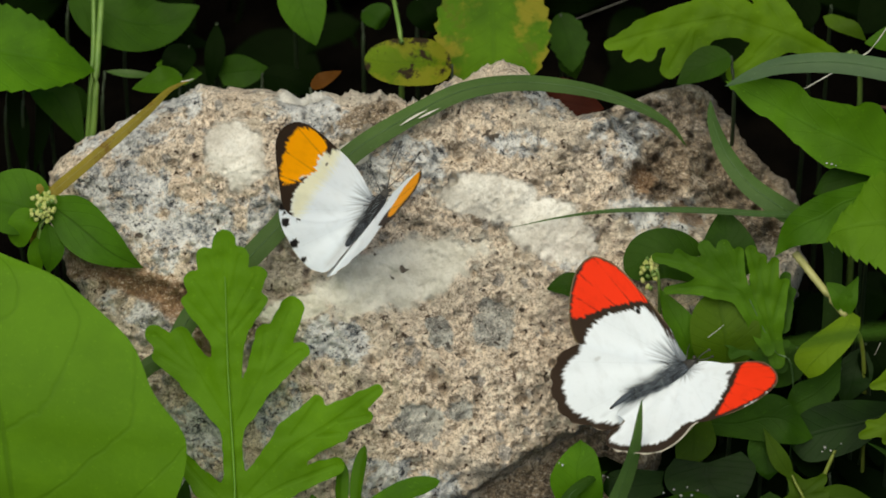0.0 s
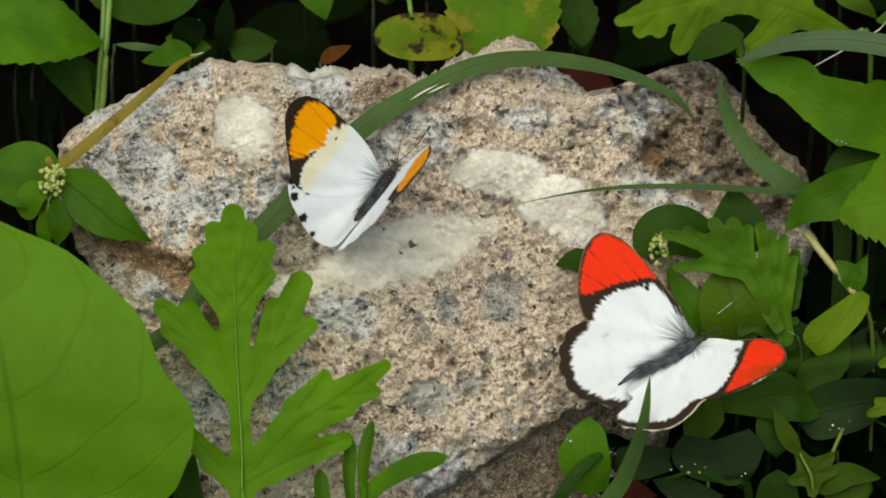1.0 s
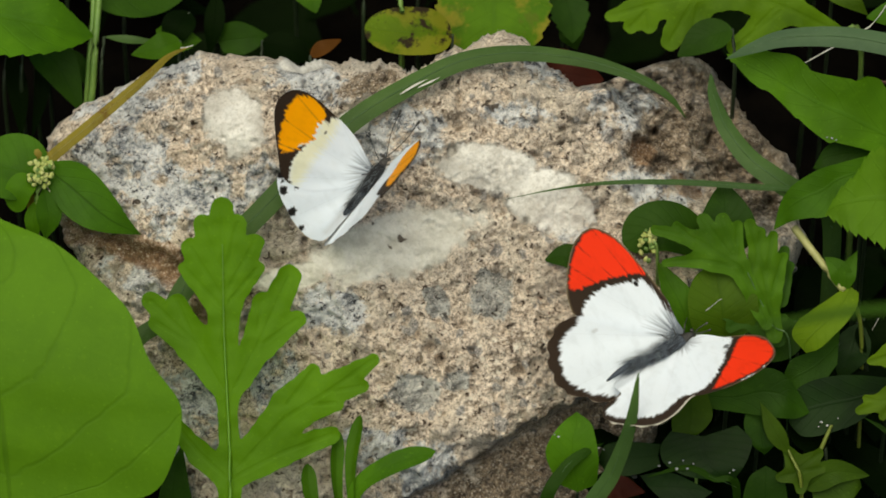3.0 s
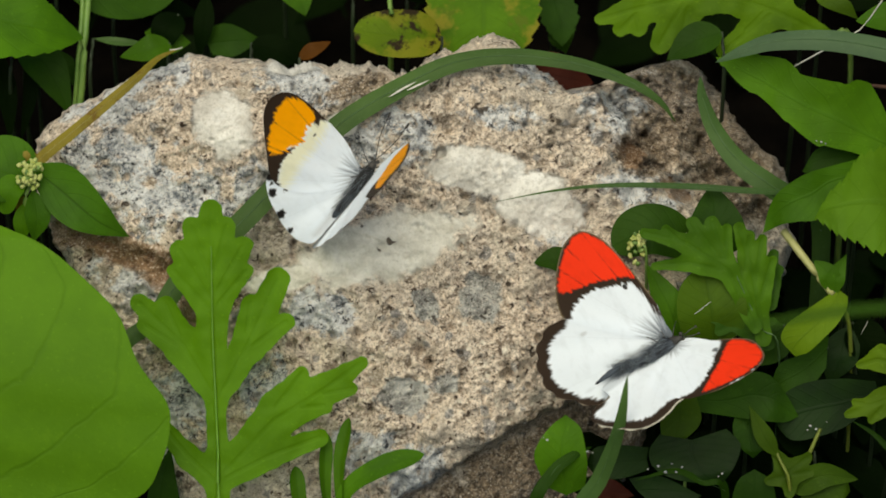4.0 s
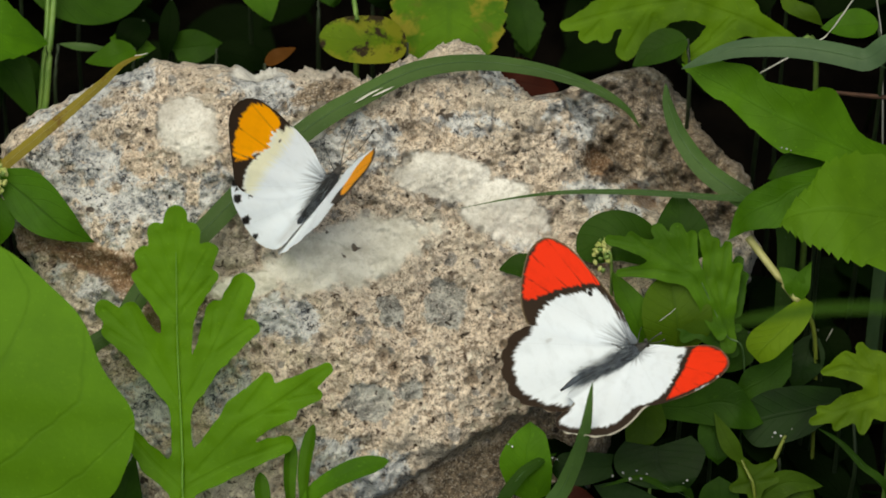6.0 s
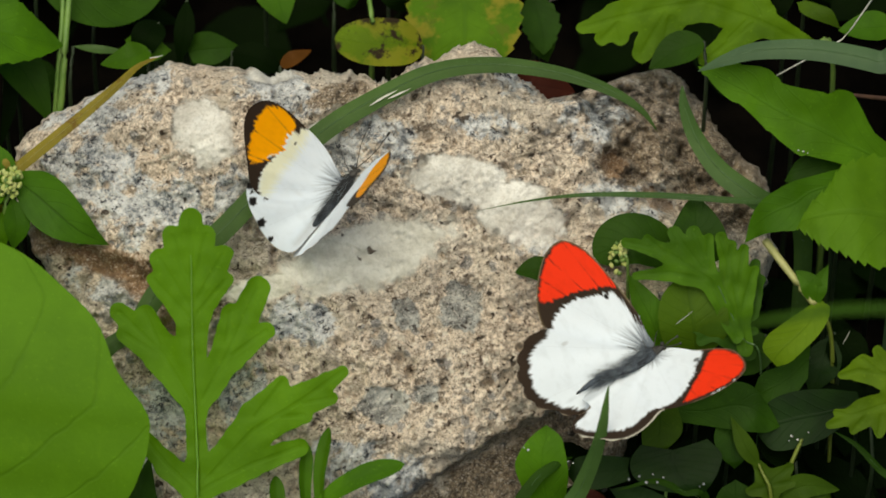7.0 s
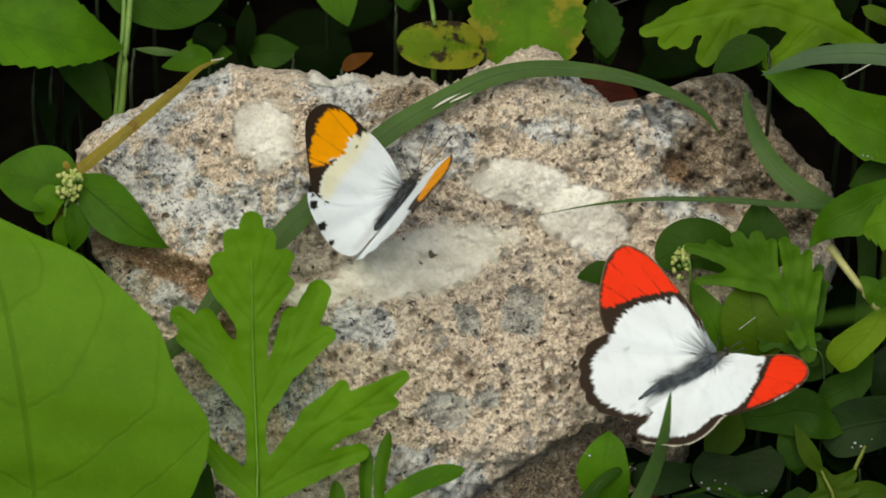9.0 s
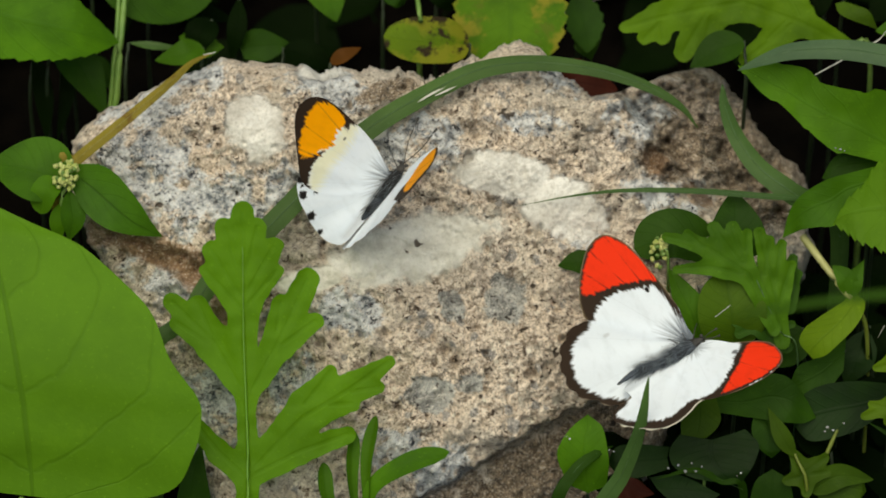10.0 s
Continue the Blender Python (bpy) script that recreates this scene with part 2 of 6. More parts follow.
BLOTCH = leaf_material("yellowing_leaf", (0.082, 0.200, 0.006), back=0.4, spots=((0.24, 0.23, 0.02), (0.10, 0.16, 0.01)))
GRASS_RIB = plain_material("grass_rib", (0.048, 0.112, 0.030), (0.075, 0.145, 0.045), 200, 0.5)
GRASS = leaf_material("grass_blade", (0.053, 0.114, 0.034), back=0.25, veins=0.5, rough=0.42, mottle=0.15)
BLUE_GRASS = leaf_material("blue_grass_blade", (0.068, 0.125, 0.062), back=0.25, veins=0.5, rough=0.42, mottle=0.12)
STRAW_RIB = plain_material("straw_rib", (0.26, 0.23, 0.05), (0.32, 0.28, 0.08), 200, 0.6)
STRAW = leaf_material("straw_blade", (0.205, 0.185, 0.038), back=0.3, veins=0.5, rough=0.6, spots=((0.22, 0.18, 0.025), (0.15, 0.095, 0.02)))
DRY = leaf_material("dry_leaf", (0.10, 0.040, 0.005), back=0.25, rough=0.7)
RED_DRY = leaf_material("red_dry_leaf", (0.032, 0.0062, 0.0028), back=0.15, rough=0.7)
STEM = plain_material("green_stem", (0.09, 0.17, 0.03), (0.16, 0.25, 0.05), 200, 0.5)
MUG_RIB = plain_material("pale_midrib", (0.092, 0.235, 0.010), (0.125, 0.27, 0.02), 200, 0.5)
PALE_GREEN = plain_material("pale_green_stalk", (0.10, 0.20, 0.03), (0.16, 0.27, 0.05), 200, 0.5)
PALE_STEM = plain_material("pale_stem", (0.30, 0.30, 0.10), (0.40, 0.38, 0.16), 200, 0.5)
OLIVE_STEM = plain_material("olive_stem", (0.14, 0.18, 0.02), (0.2, 0.24, 0.04), 200, 0.5)
# stalks darkened in colour to match the leaves' painted shade
DIM_STEM = plain_material("shade_tint_stem", (0.007, 0.017, 0.003), (0.014, 0.03, 0.006), 200, 0.6)
TWIG = plain_material("bleached_twig", (0.5, 0.48, 0.44), (0.65, 0.63, 0.6), 300, 0.7)
RED_TWIG = plain_material("red_twig", (0.05, 0.02, 0.012), (0.09, 0.04, 0.022), 300, 0.8)
GREY_TWIG = plain_material("grey_twig", (0.06, 0.055, 0.05), (0.10, 0.095, 0.09), 300, 0.8)
# soil colour taken down to near black, standing in for deep shade
SOIL = plain_material("shade_black_soil", (0.0012, 0.001, 0.0008), (0.0036, 0.0028, 0.002), 90, 0.95, 0.002)
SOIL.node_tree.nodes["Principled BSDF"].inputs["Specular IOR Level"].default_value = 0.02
FLORET = plain_material("floret", (0.30, 0.36, 0.08), (0.50, 0.52, 0.20), 500, 0.6)
WING = wing_material("wing_scales")
FUR = plain_material("grey_fur", (0.010, 0.012, 0.017), (0.075, 0.092, 0.12), 450, 0.9, 0.0003)
HAIR = plain_material("pale_hair", (0.14, 0.17, 0.21), (0.30, 0.34, 0.38), 700, 0.8, 0.0001)
DARK_FUR = plain_material("black_fur", (0.006, 0.006, 0.007), (0.034, 0.036, 0.042), 450, 0.9, 0.0003)
CHITIN = plain_material("dark_chitin", (0.02, 0.018, 0.016), (0.06, 0.055, 0.05), 900, 0.5)
# drops kept partly opaque white: the body colour imitates a sky glint
DROP, drop_t, drop_b, drop_out = node_material("milky_glint_drop")
drop_b.inputs["Transmission Weight"].default_value, drop_b.inputs["IOR"].default_value, drop_b.inputs["Roughness"].default_value = 0.7, 1.33, 0.2


# ---- building helpers ----
def part(name, bm, material, parent=None, label=""):
    me = bpy.data.meshes.new(name)
    bm.to_mesh(me)
    bm.free()
    me.materials.append(material)
    for p in me.polygons:
        p.use_smooth = True
    ob = new(name, me)
    if parent:
        ob.parent = parent
    if label:
        ob["label"] = label
    return ob


def thing(name, place, label, category, group=""):
    """An Empty at the thing's base; its parts are built in world coordinates and hung under it."""
    ob = new(name)
    ob.location = place
    ob.empty_display_size = 0.005
    return tagged(ob, label, category, group)


def hang(ob, parent):
    ob.parent = parent
    ob.matrix_parent_inverse = Matrix.Translation(-parent.location)
    return ob


def onto(ob, piece):
    """Make a part a piece of another part of the same thing; both are built in world coordinates."""
    ob.parent = piece
    ob.matrix_parent_inverse = Matrix()
    return ob


def spline(points, n):
    """Points along a smooth curve through the given ones."""
    p = [Vector(q) for q in points]
    p = [2 * p[0] - p[1], *p, 2 * p[-1] - p[-2]]
    res = []
    for i in range(n + 1):
        s = i / n * (len(p) - 3)
        k = min(int(s), len(p) - 4)
        f = s - k
        a, b, c, d = p[k:k + 4]
        res.append(0.5 * (2 * b + (c - a) * f + (2 * a - 5 * b + 4 * c - d) * f * f + (3 * b - 3 * c + d - a) * f ** 3))
    return res


def profile(shape, u):
    """Half-width of a leaf blade along its length, 0 to 1."""
    if shape == "ovate":
        return math.sin(math.pi * u ** 0.72) ** 0.85
    if shape == "lance":
        return math.sin(math.pi * u ** 0.85) ** 1.15
    if shape == "heart":
        return min(1.0, u / 0.22) ** 0.35 if u < 0.26 else max(0.0, 1 - ((u - 0.26) / 0.74) ** 1.75)
    if shape == "round":
        return max(0.0, 1 - abs(2 * u - 1) ** 2.3) ** 0.55
    if shape == "spoon":
        return min(1.0, 0.22 + 0.9 * u ** 0.9) * max(0.0, 1 - u ** 5) ** 0.6
    if shape == "finger":
        return (0.55 + 0.45 * math.sin(math.pi * min(1, u * 0.9 + 0.05))) * max(0.0, 1 - u ** 3.2) ** 0.65
    if shape == "wedge":
        return (0.18 + 0.82 * math.sin(math.pi / 2 * min(1, u / 0.62)) ** 1.3) * max(0.0, 1 - max(0, (u - 0.55) / 0.45) ** 2.2) ** 0.7
    if shape == "strap":
        return 0.75 + 0.25 * math.sin(u * 9)
    if shape == "blade":
        return min(1.0, 0.5 + u * 2) * max(0.0, 1 - u ** 3) ** 0.8
    return 1.0


def leaf_mesh(bm, path, width, face, shape="ovate", cup=0.15, teeth=0, tooth=0.0, wave=0.0, nv=8, nu=26, seed=0.0):
    """One leaf blade along a path of world points. cup: how far the halves rise; teeth: saw teeth along the rim."""
    nu = max(nu, teeth * 4)
    line = spline(path, nu)
    uvl = bm.loops.layers.uv.verify()
    rows = []
    for i, c in enumerate(line):
        u = i / nu
        ahead = (line[min(i + 1, nu)] - line[max(i - 1, 0)]).normalized()
        side = ahead.cross(Vector(face)).normalized()
        nrm = side.cross(ahead).normalized()
        w = width * 0.5 * profile(shape, u)
        row = []
        for j in range(nv + 1):
            v = j / nv * 2 - 1
            edge = abs(v) ** 2
            sw = 1 + (tooth * edge * (1 - (u * teeth + (0.3 if v > 0 else 0)) % 1.0 * 1.0 - 0.5) if teeth else 0)
            lift = cup * width * 0.5 * abs(v) ** 1.3 * min(1, profile(shape, u) + 0.1)
            lift += wave * width * (noise.noise((u * 3.1 + seed, v * 1.3, seed * 1.7)) + 0.4 * edge * math.sin(u * 17 + seed + v))
            back = ahead * (-0.06 * width * edge * tooth * 2 if teeth else 0)
            row.append(bm.verts.new(c + side * (w * v * sw) + nrm * lift + back))
        rows.append(row)
    for i in range(nu):
        for j in range(nv):
            f = bm.faces.new((rows[i][j], rows[i][j + 1], rows[i + 1][j + 1], rows[i + 1][j]))
            for lp, (a, b) in zip(f.loops, ((i, j), (i, j + 1), (i + 1, j + 1), (i + 1, j))):
                lp[uvl].uv = (a / nu, b / nv)


def leaf(parent, path, width, material, shape="ovate", tilt=(0, 0, 1), name="leaf", label="", **more):
    """A leaf under a plant; path in millimetres on the slope, width in millimetres, tilt: the way its upper face looks."""
    bm = bmesh.new()
    leaf_mesh(bm, [at(p) for p in path], width * 0.001, SLOPE.to_3x3() @ Vector(tilt), shape, seed=path[0][0] * 0.37, **more)
    return hang(part(name, bm, material, None, label), parent)


def blade_mesh(bm, stations, cup=0.12, teeth=0, tooth=0.0, wave=0.02, nv=14, nu=36, seed=0.0, saw=0):
    """A leaf blade through stations (one rim, midrib, other rim, height) in millimetres on the slope, from stalk to tip.
    teeth: how many saw teeth a rim has, tooth: their depth in millimetres; saw: only on one side (-1 or 1), or 0 for both."""
    nu = max(nu, teeth * 5)
    rims = [spline([(q[2 * k], q[2 * k + 1], q[6]) for q in stations], nu) for k in range(3)]
    uvl = bm.loops.layers.uv.verify()
    rows = []
    for i in range(nu + 1):
        row = []
        for j in range(nv + 1):
            v = j / nv * 2 - 1
            mid, rim = rims[1][i], rims[0 if v < 0 else 2][i]
            half = (rim - mid).length
            q = mid.lerp(rim, abs(v))
            if teeth and half > 0.3 and saw * v >= 0:
                bite = (i / nu * teeth + (0.35 if v > 0 else 0)) % 1.0
                q = q + (rim - mid).normalized() * (tooth * abs(v) ** 3 * (0.5 - bite))
            u = i / nu
            q.z += cup * half * abs(v) ** 1.4 + wave * half * 2 * (noise.noise((u * 3.3 + seed, v * 1.4, seed)) + 0.35 * v * v * math.sin(u * 15 + seed + v))
            row.append(bm.verts.new(at(q)))
        rows.append(row)
    for i in range(nu):
        for j in range(nv):
            f = bm.faces.new((rows[i][j], rows[i][j + 1], rows[i + 1][j + 1], rows[i + 1][j]))
            for lp, (a, b) in zip(f.loops, ((i, j), (i, j + 1), (i + 1, j + 1), (i + 1, j))):
                lp[uvl].uv = (a / nu, b / nv)


def blade_leaf(parent, stations, material, name="leaf", label="", **more):
    bm = bmesh.new()
    blade_mesh(bm, stations, seed=stations[0][0] * 0.37, **more)
    return hang(part(name, bm, material, None, label), parent)


def grown(stations, material, label, name="leafy_herb", stalk=0.45, **more):
    """A one-leaf herb: the blade and a stalk that goes down to the soil."""
    a = (stations[0][2], stations[0][3], stations[0][6])
    p = plant(name, a, label)
    blade_leaf(p, stations, material, **more)
    stem(p, [rooted((a[0], a[1] - 4, a[2] - 8)), (a[0], a[1] - 3, a[2] - 5), a], stalk, DIM_STEM)
    return p


def tube_mesh(bm, path, radius, sides=8, taper=0.6):
    n = max(6, len(path) * 5)
    line = spline(path, n)
    rings = []
    for i, c in enumerate(line):
        ahead = (line[min(i + 1, n)] - line[max(i - 1, 0)]).normalized()
        a = ahead.orthogonal().normalized()
        b = ahead.cross(a)
        r = radius * (1 - (1 - taper) * i / n)
        rings.append([bm.verts.new(c + (a * math.cos(k / sides * math.tau) + b * math.sin(k / sides * math.tau)) * r) for k in range(sides)])
    for r0, r1 in zip(rings, rings[1:]):
        for k in range(sides):
            bm.faces.new((r0[k], r0[(k + 1) % sides], r1[(k + 1) % sides], r1[k]))
    bm.faces.new(rings[0][::-1])
    bm.faces.new(rings[-1])


def stem(parent, path, radius, material=None, name="stem", taper=0.6, label=""):
    bm = bmesh.new()
    tube_mesh(bm, [at(p) for p in path], radius * 0.001, taper=taper)
    return hang(part(name, bm, material or STEM, None, label), parent)


def plant(name, root, label, category="plant", group=""):
    """A plant whose root stands on the ground below the given slope point."""
    w = at(root)
    return thing(name, Vector((w.x, w.y, 0.0)), label, category, group)


def rooted(p, lean=0.0):
    """Slope-frame point on the ground straight below a slope point (or leaning outwards by some millimetres)."""
    w = at(p)
    g = Vector((w.x + lean * 0.001, w.y, -0.002))
    return tuple((SLOPE.inverted() @ g) * 1000)


# ---- ground ----
def build_ground():
    bm = bmesh.new()
    n = 70
    grid = []
    for i in range(n + 1):
        row = []
        for j in range(n + 1):
            a, b = i / n * 2 - 1, j / n * 2 - 1
            x, y = math.copysign(abs(a) ** 4, a) * 30 + a * 0.25, math.copysign(abs(b) ** 4, b) * 30 + b * 0.25
            near = max(0, 1 - math.hypot(x, y) / 0.5)
            row.append(bm.verts.new((x, y, -0.003 + near * 0.006 * noise.fractal((x * 40, y * 40, 0), 0.9, 2, 4))))
        grid.append(row)
    for i in range(n):
        for j in range(n):
            bm.faces.new((grid[i][j], grid[i + 1][j], grid[i + 1][j + 1], grid[i][j + 1]))
    tagged(part("ground", bm, SOIL), "garden soil under the plants, deep shade in its near-black colour", "ground", kind="structure")


build_ground()


# ---- the boulder ----
# mineral patches: kind, centre x, y on the slope, half sizes, turn in degrees (millimetres)
PATCHES = [
    ("quartz", -38, 24, 5.5, 6.8, 20), ("quartz", 10, 15, 11, 4.6, -14), ("quartz", 20, 9.5, 9, 5.8, -30), ("quartz", -16, 24, 3, 2.5, 0), ("quartz", -26, 35, 5, 2.0, 0),
    ("cream", -8, 1, 17, 6.0, 18), ("cream", -27, -5, 8, 2.5, 10),
    ("granite", -52, 12, 9, 9, 30), ("granite", -42, 8, 6, 7, 0), ("granite", -8, 21, 8, 6, -10), ("granite", -25, 31, 8, 4, -5), ("stone", 9.8, -8.3, 3.6, 4.4, -12),
    ("stone", -0.6, -9.5, 2.0, 2.8, 10), ("granite", -20, -11, 7, 4, 0), ("stone", -4.8, -26.2, 4.4, 3.2, -15), ("stone", 3.5, -24.0, 2.2, 1.8, 0), ("stone", -28.5, 14.5, 3.4, 1.5, 25), ("granite", -49, 34, 5, 4, 0), ("granite", -64, 24, 5, 4, 40),
    ("granite", 41, 12, 8, 4, 0), ("granite", -45, -31, 8, 9, 0), ("granite", -30, -25, 5, 6, 0), ("granite", -55, -5, 9, 4, -30), ("granite", 24, 35, 8, 4, 0), ("granite", -3, -40, 7, 4, 20),
    ("rust", -58, 1, 13, 3.0, -20), ("rust", -48, -5, 7, 3.5, -40), ("rust", -44, -13, 4, 4, 0), ("rust", -67, 4, 6, 3, 0), ("earth", 20, -43, 30, 11, 30), ("earth", 53, 25, 9, 20, 50), ("earth", 40, 19, 5, 5, 0), ("earth", 58, 14, 9, 5, -40), ("earth", -50, -3, 16, 3, -22), ("earth", -14, 31, 6, 2, 20), ("rust", 38, 18, 3, 2.4, -40), ("rust", 46, 12, 4, 1.8, -30), ("granite", 46, 31, 9, 5, 0), ("granite", -62, 17, 7, 6, 0), ("granite", -57, 28, 7, 4, 20), ("granite", -33, 13, 4, 5, 0), ("granite", 14, 25, 6, 3, -10), ("granite", 33, 26, 6, 4, 0), ("granite", -12, -36, 6, 4, 0), ("granite", 26, 2, 4, 3, 0),
]


def patch(kind, x, y):
    best = -1.0
    for k, cx, cy, ax, ay, turn in PATCHES:
        if k == kind:
            c, s = math.cos(radians(turn)), math.sin(radians(turn))
            dx, dy = x - cx, y - cy
            a, b = abs(dx * c + dy * s) / ax, abs(dy * c - dx * s) / ay
            best = max(best, 1 - ((a ** 4 + b ** 4) ** 0.25 if kind == "stone" else math.hypot(a, b)))
    return max(0.0, 0.5 + 0.8 * best)


def ring_radius(angle, radii):
    """Smooth outline: radii at even steps of angle, counter-clockwise from the right."""
    n = len(radii)
    s = angle / math.tau * n % n
    k, f = int(s), s % 1.0
    a, b, c, d = (radii[(k + i) % n] for i in (-1, 0, 1, 2))
    return 0.5 * (2 * b + (c - a) * f + (2 * a - 5 * b + 4 * c - d) * f * f + (3 * b - 3 * c + d - a) * f ** 3)


def step(v, lo, hi):
    f = min(1.0, max(0.0, (v - lo) / (hi - lo)))
    return f * f * (3 - 2 * f)


def face_depth(x, y):
    """How far the boulder's face stands out of the slope plane, in millimetres (before roughness)."""
    d = 6 - 0.10 * y - (x / 34) ** 2 * 1.0 - max(0, (y - 18) / 11) ** 2 * 2.2 - max(0, -(x + 45) / 12) ** 2 * 1.2
    wob = 1.2 * noise.fractal((x * 0.2, y * 0.2, 4), 0.8, 2, 3)
    d -= 10 * step(x + wob + 0.75 * (y - 22) - 37, 0, 3)                 # the lobe behind a crack
    d += 2.2 * step(abs(x + wob + 0.75 * (y - 22) - 46), 7, 2) * step(y, 5, 12)
    d -= 0.55 * max(0.0, x + wob + 0.75 * (y - 22) - 41)
    under = (x - 14) * 0.5 - (y + 33.4) * 0.866 + wob
    d -= 0.016 * max(0.0, min(under, 0) + 15) ** 2                 # the face rolls over towards the brow
    d -= (9 * step(under, 0, 2.0) + 0.25 * max(0.0, under)) * step(x, 60, 48)       # the undercut below the brow
    d -= 2.2 * step(abs(y + 0.35 * (x + 62) - 1 + wob), 3.2, 1.0) * step(x, -40, -48)  # a soil-filled ledge
    return d


# deeper holes: x, y, radius (millimetres)
PITS = [(14.4, -22.0, 1.5), (0.2, -20.3, 1.3), (-1.6, -18.0, 1.2), (6.2, -22.5, 0.9), (2.2, 18.5, 1.3), (-25.3, -16.9, 1.2), (-31.7, -27.0, 1.2), (16, 5.5, 0.8), (-45.5, 4.8, 1.2),
        (37.9, 19.2, 3.0), (33, 21.5, 1.4), (41.0, 16.2, 2.4), (44.5, 13.6, 1.6), (52.0, 12.5, 1.2), (56.5, 8.6, 1.6), (-10.5, -8.5, 0.8), (26.8, -1.5, 1.0), (12.5, -14.8, 1.0)]


# thin cracks and ledges in the face, as lines in millimetres on the slope
CRACKS = [((-11.9, 6.5), (-9.1, 8.2), (-5.4, 9.5), (-0.4, 12.5)), ((30.9, 12.8), (30.3, 9.4), (29.5, 7.0), (28.7, 4.9)), ((35.8, 20.9), (38.2, 22.9), (41.0, 21.6)), ((40.3, 20.3), (42.6, 15.9), (46.4, 13.9)), ((12.3, 24.7), (17.0, 24.0), (23.3, 24.6), (26.9, 23.0)), ((-21.1, 1.1), (-27.3, -1.3), (-32.5, -3.0)), ((-70.2, 5.6), (-62.8, 1.9), (-54.0, -0.1)), ((-4.4, 25.2), (0.3, 21.5), (-0.8, 16.8)), ((-14.7, -15.6), (-10.5, -14.6), (-5.3, -15.9)), ((-38.9, 12.5), (-34.2, 13.7), (-31.6, 14.8)), ((33.2, 18.5), (39.5, 15.9), (44.2, 12.3))]


def crack_depth(x, y):
    best = 9.0
    bx, by = x + 0.9 * noise.noise((x * 0.5, y * 0.5, 2)), y + 0.9 * noise.noise((x * 0.5, y * 0.5, 7))
    for line in CRACKS:
        for (ax, ay), (cx, cy) in zip(line, line[1:]):
            lx, ly = cx - ax, cy - ay
            f = min(1.0, max(0.0, ((bx - ax) * lx + (by - ay) * ly) / (lx * lx + ly * ly)))
            best = min(best, math.hypot(bx - ax - lx * f, by - ay - ly * f))
    return 1.3 * step(best + 0.5 * noise.noise((x, y, 4)), 0.7, 0.05) * step(noise.noise((x * 0.28, y * 0.28, 8)), -0.35, 0.15)


def rough_depth(x, y):
    q = Vector((x, y, 0))
    calm = 1 - 0.7 * step(max(patch("quartz", x, y), patch("cream", x, y)), 0.35, 0.6)
    d = 2.6 * noise.fractal(q * 0.045 + Vector((3, 1, 0)), 0.8, 2, 3) + 1.7 * calm * noise.fractal(q * 0.14, 0.7, 2, 4)
    calm *= 1 + 1.3 * step(x + 0.75 * (y - 22) - 37, 0, 4) * step(y, 2, 9)          # the far lobe is more broken
    d += 1.3 * calm * (noise.ridged_multi_fractal(q * 0.12 + Vector((7, 7, 1)), 0.8, 2.1, 4, 1.0, 2.0) - 1.2) + 0.62 * calm * noise.fractal(q * 0.75, 0.6, 2, 4)
    crag = noise.voronoi(q * 0.13 + Vector((2, 9, 0)))[0]
    d += 1.6 * calm * (crag[1] - crag[0] - 0.3)
    pit = noise.noise(q * 0.42 + Vector((11, 3, 5)))
    d -= max(0, pit - 0.42) * 7 * calm
    pock = noise.voronoi(q * 0.40 + Vector((5, 2, 0)))
    if noise.cell(pock[1][0] * 7.3) > 0.15:
        d -= 1.3 * calm * step(pock[0][0] + 0.12 * noise.noise(q * 1.7), 0.30, 0.14)
    for px, py, pr in PITS:
        far = math.hypot(x - px, y - py) / pr
        if far < 1.2:
            d -= 2.2 * pr * step(far + 0.35 * noise.noise((x * 1.2, y * 1.2, 6)), 1.0, 0.35)
    d -= crack_depth(x, y)
    d += 0.9 * max(0, patch("quartz", x, y) - 0.35) + 0.6 * max(0, patch("cream", x, y) - 0.35)
    return d


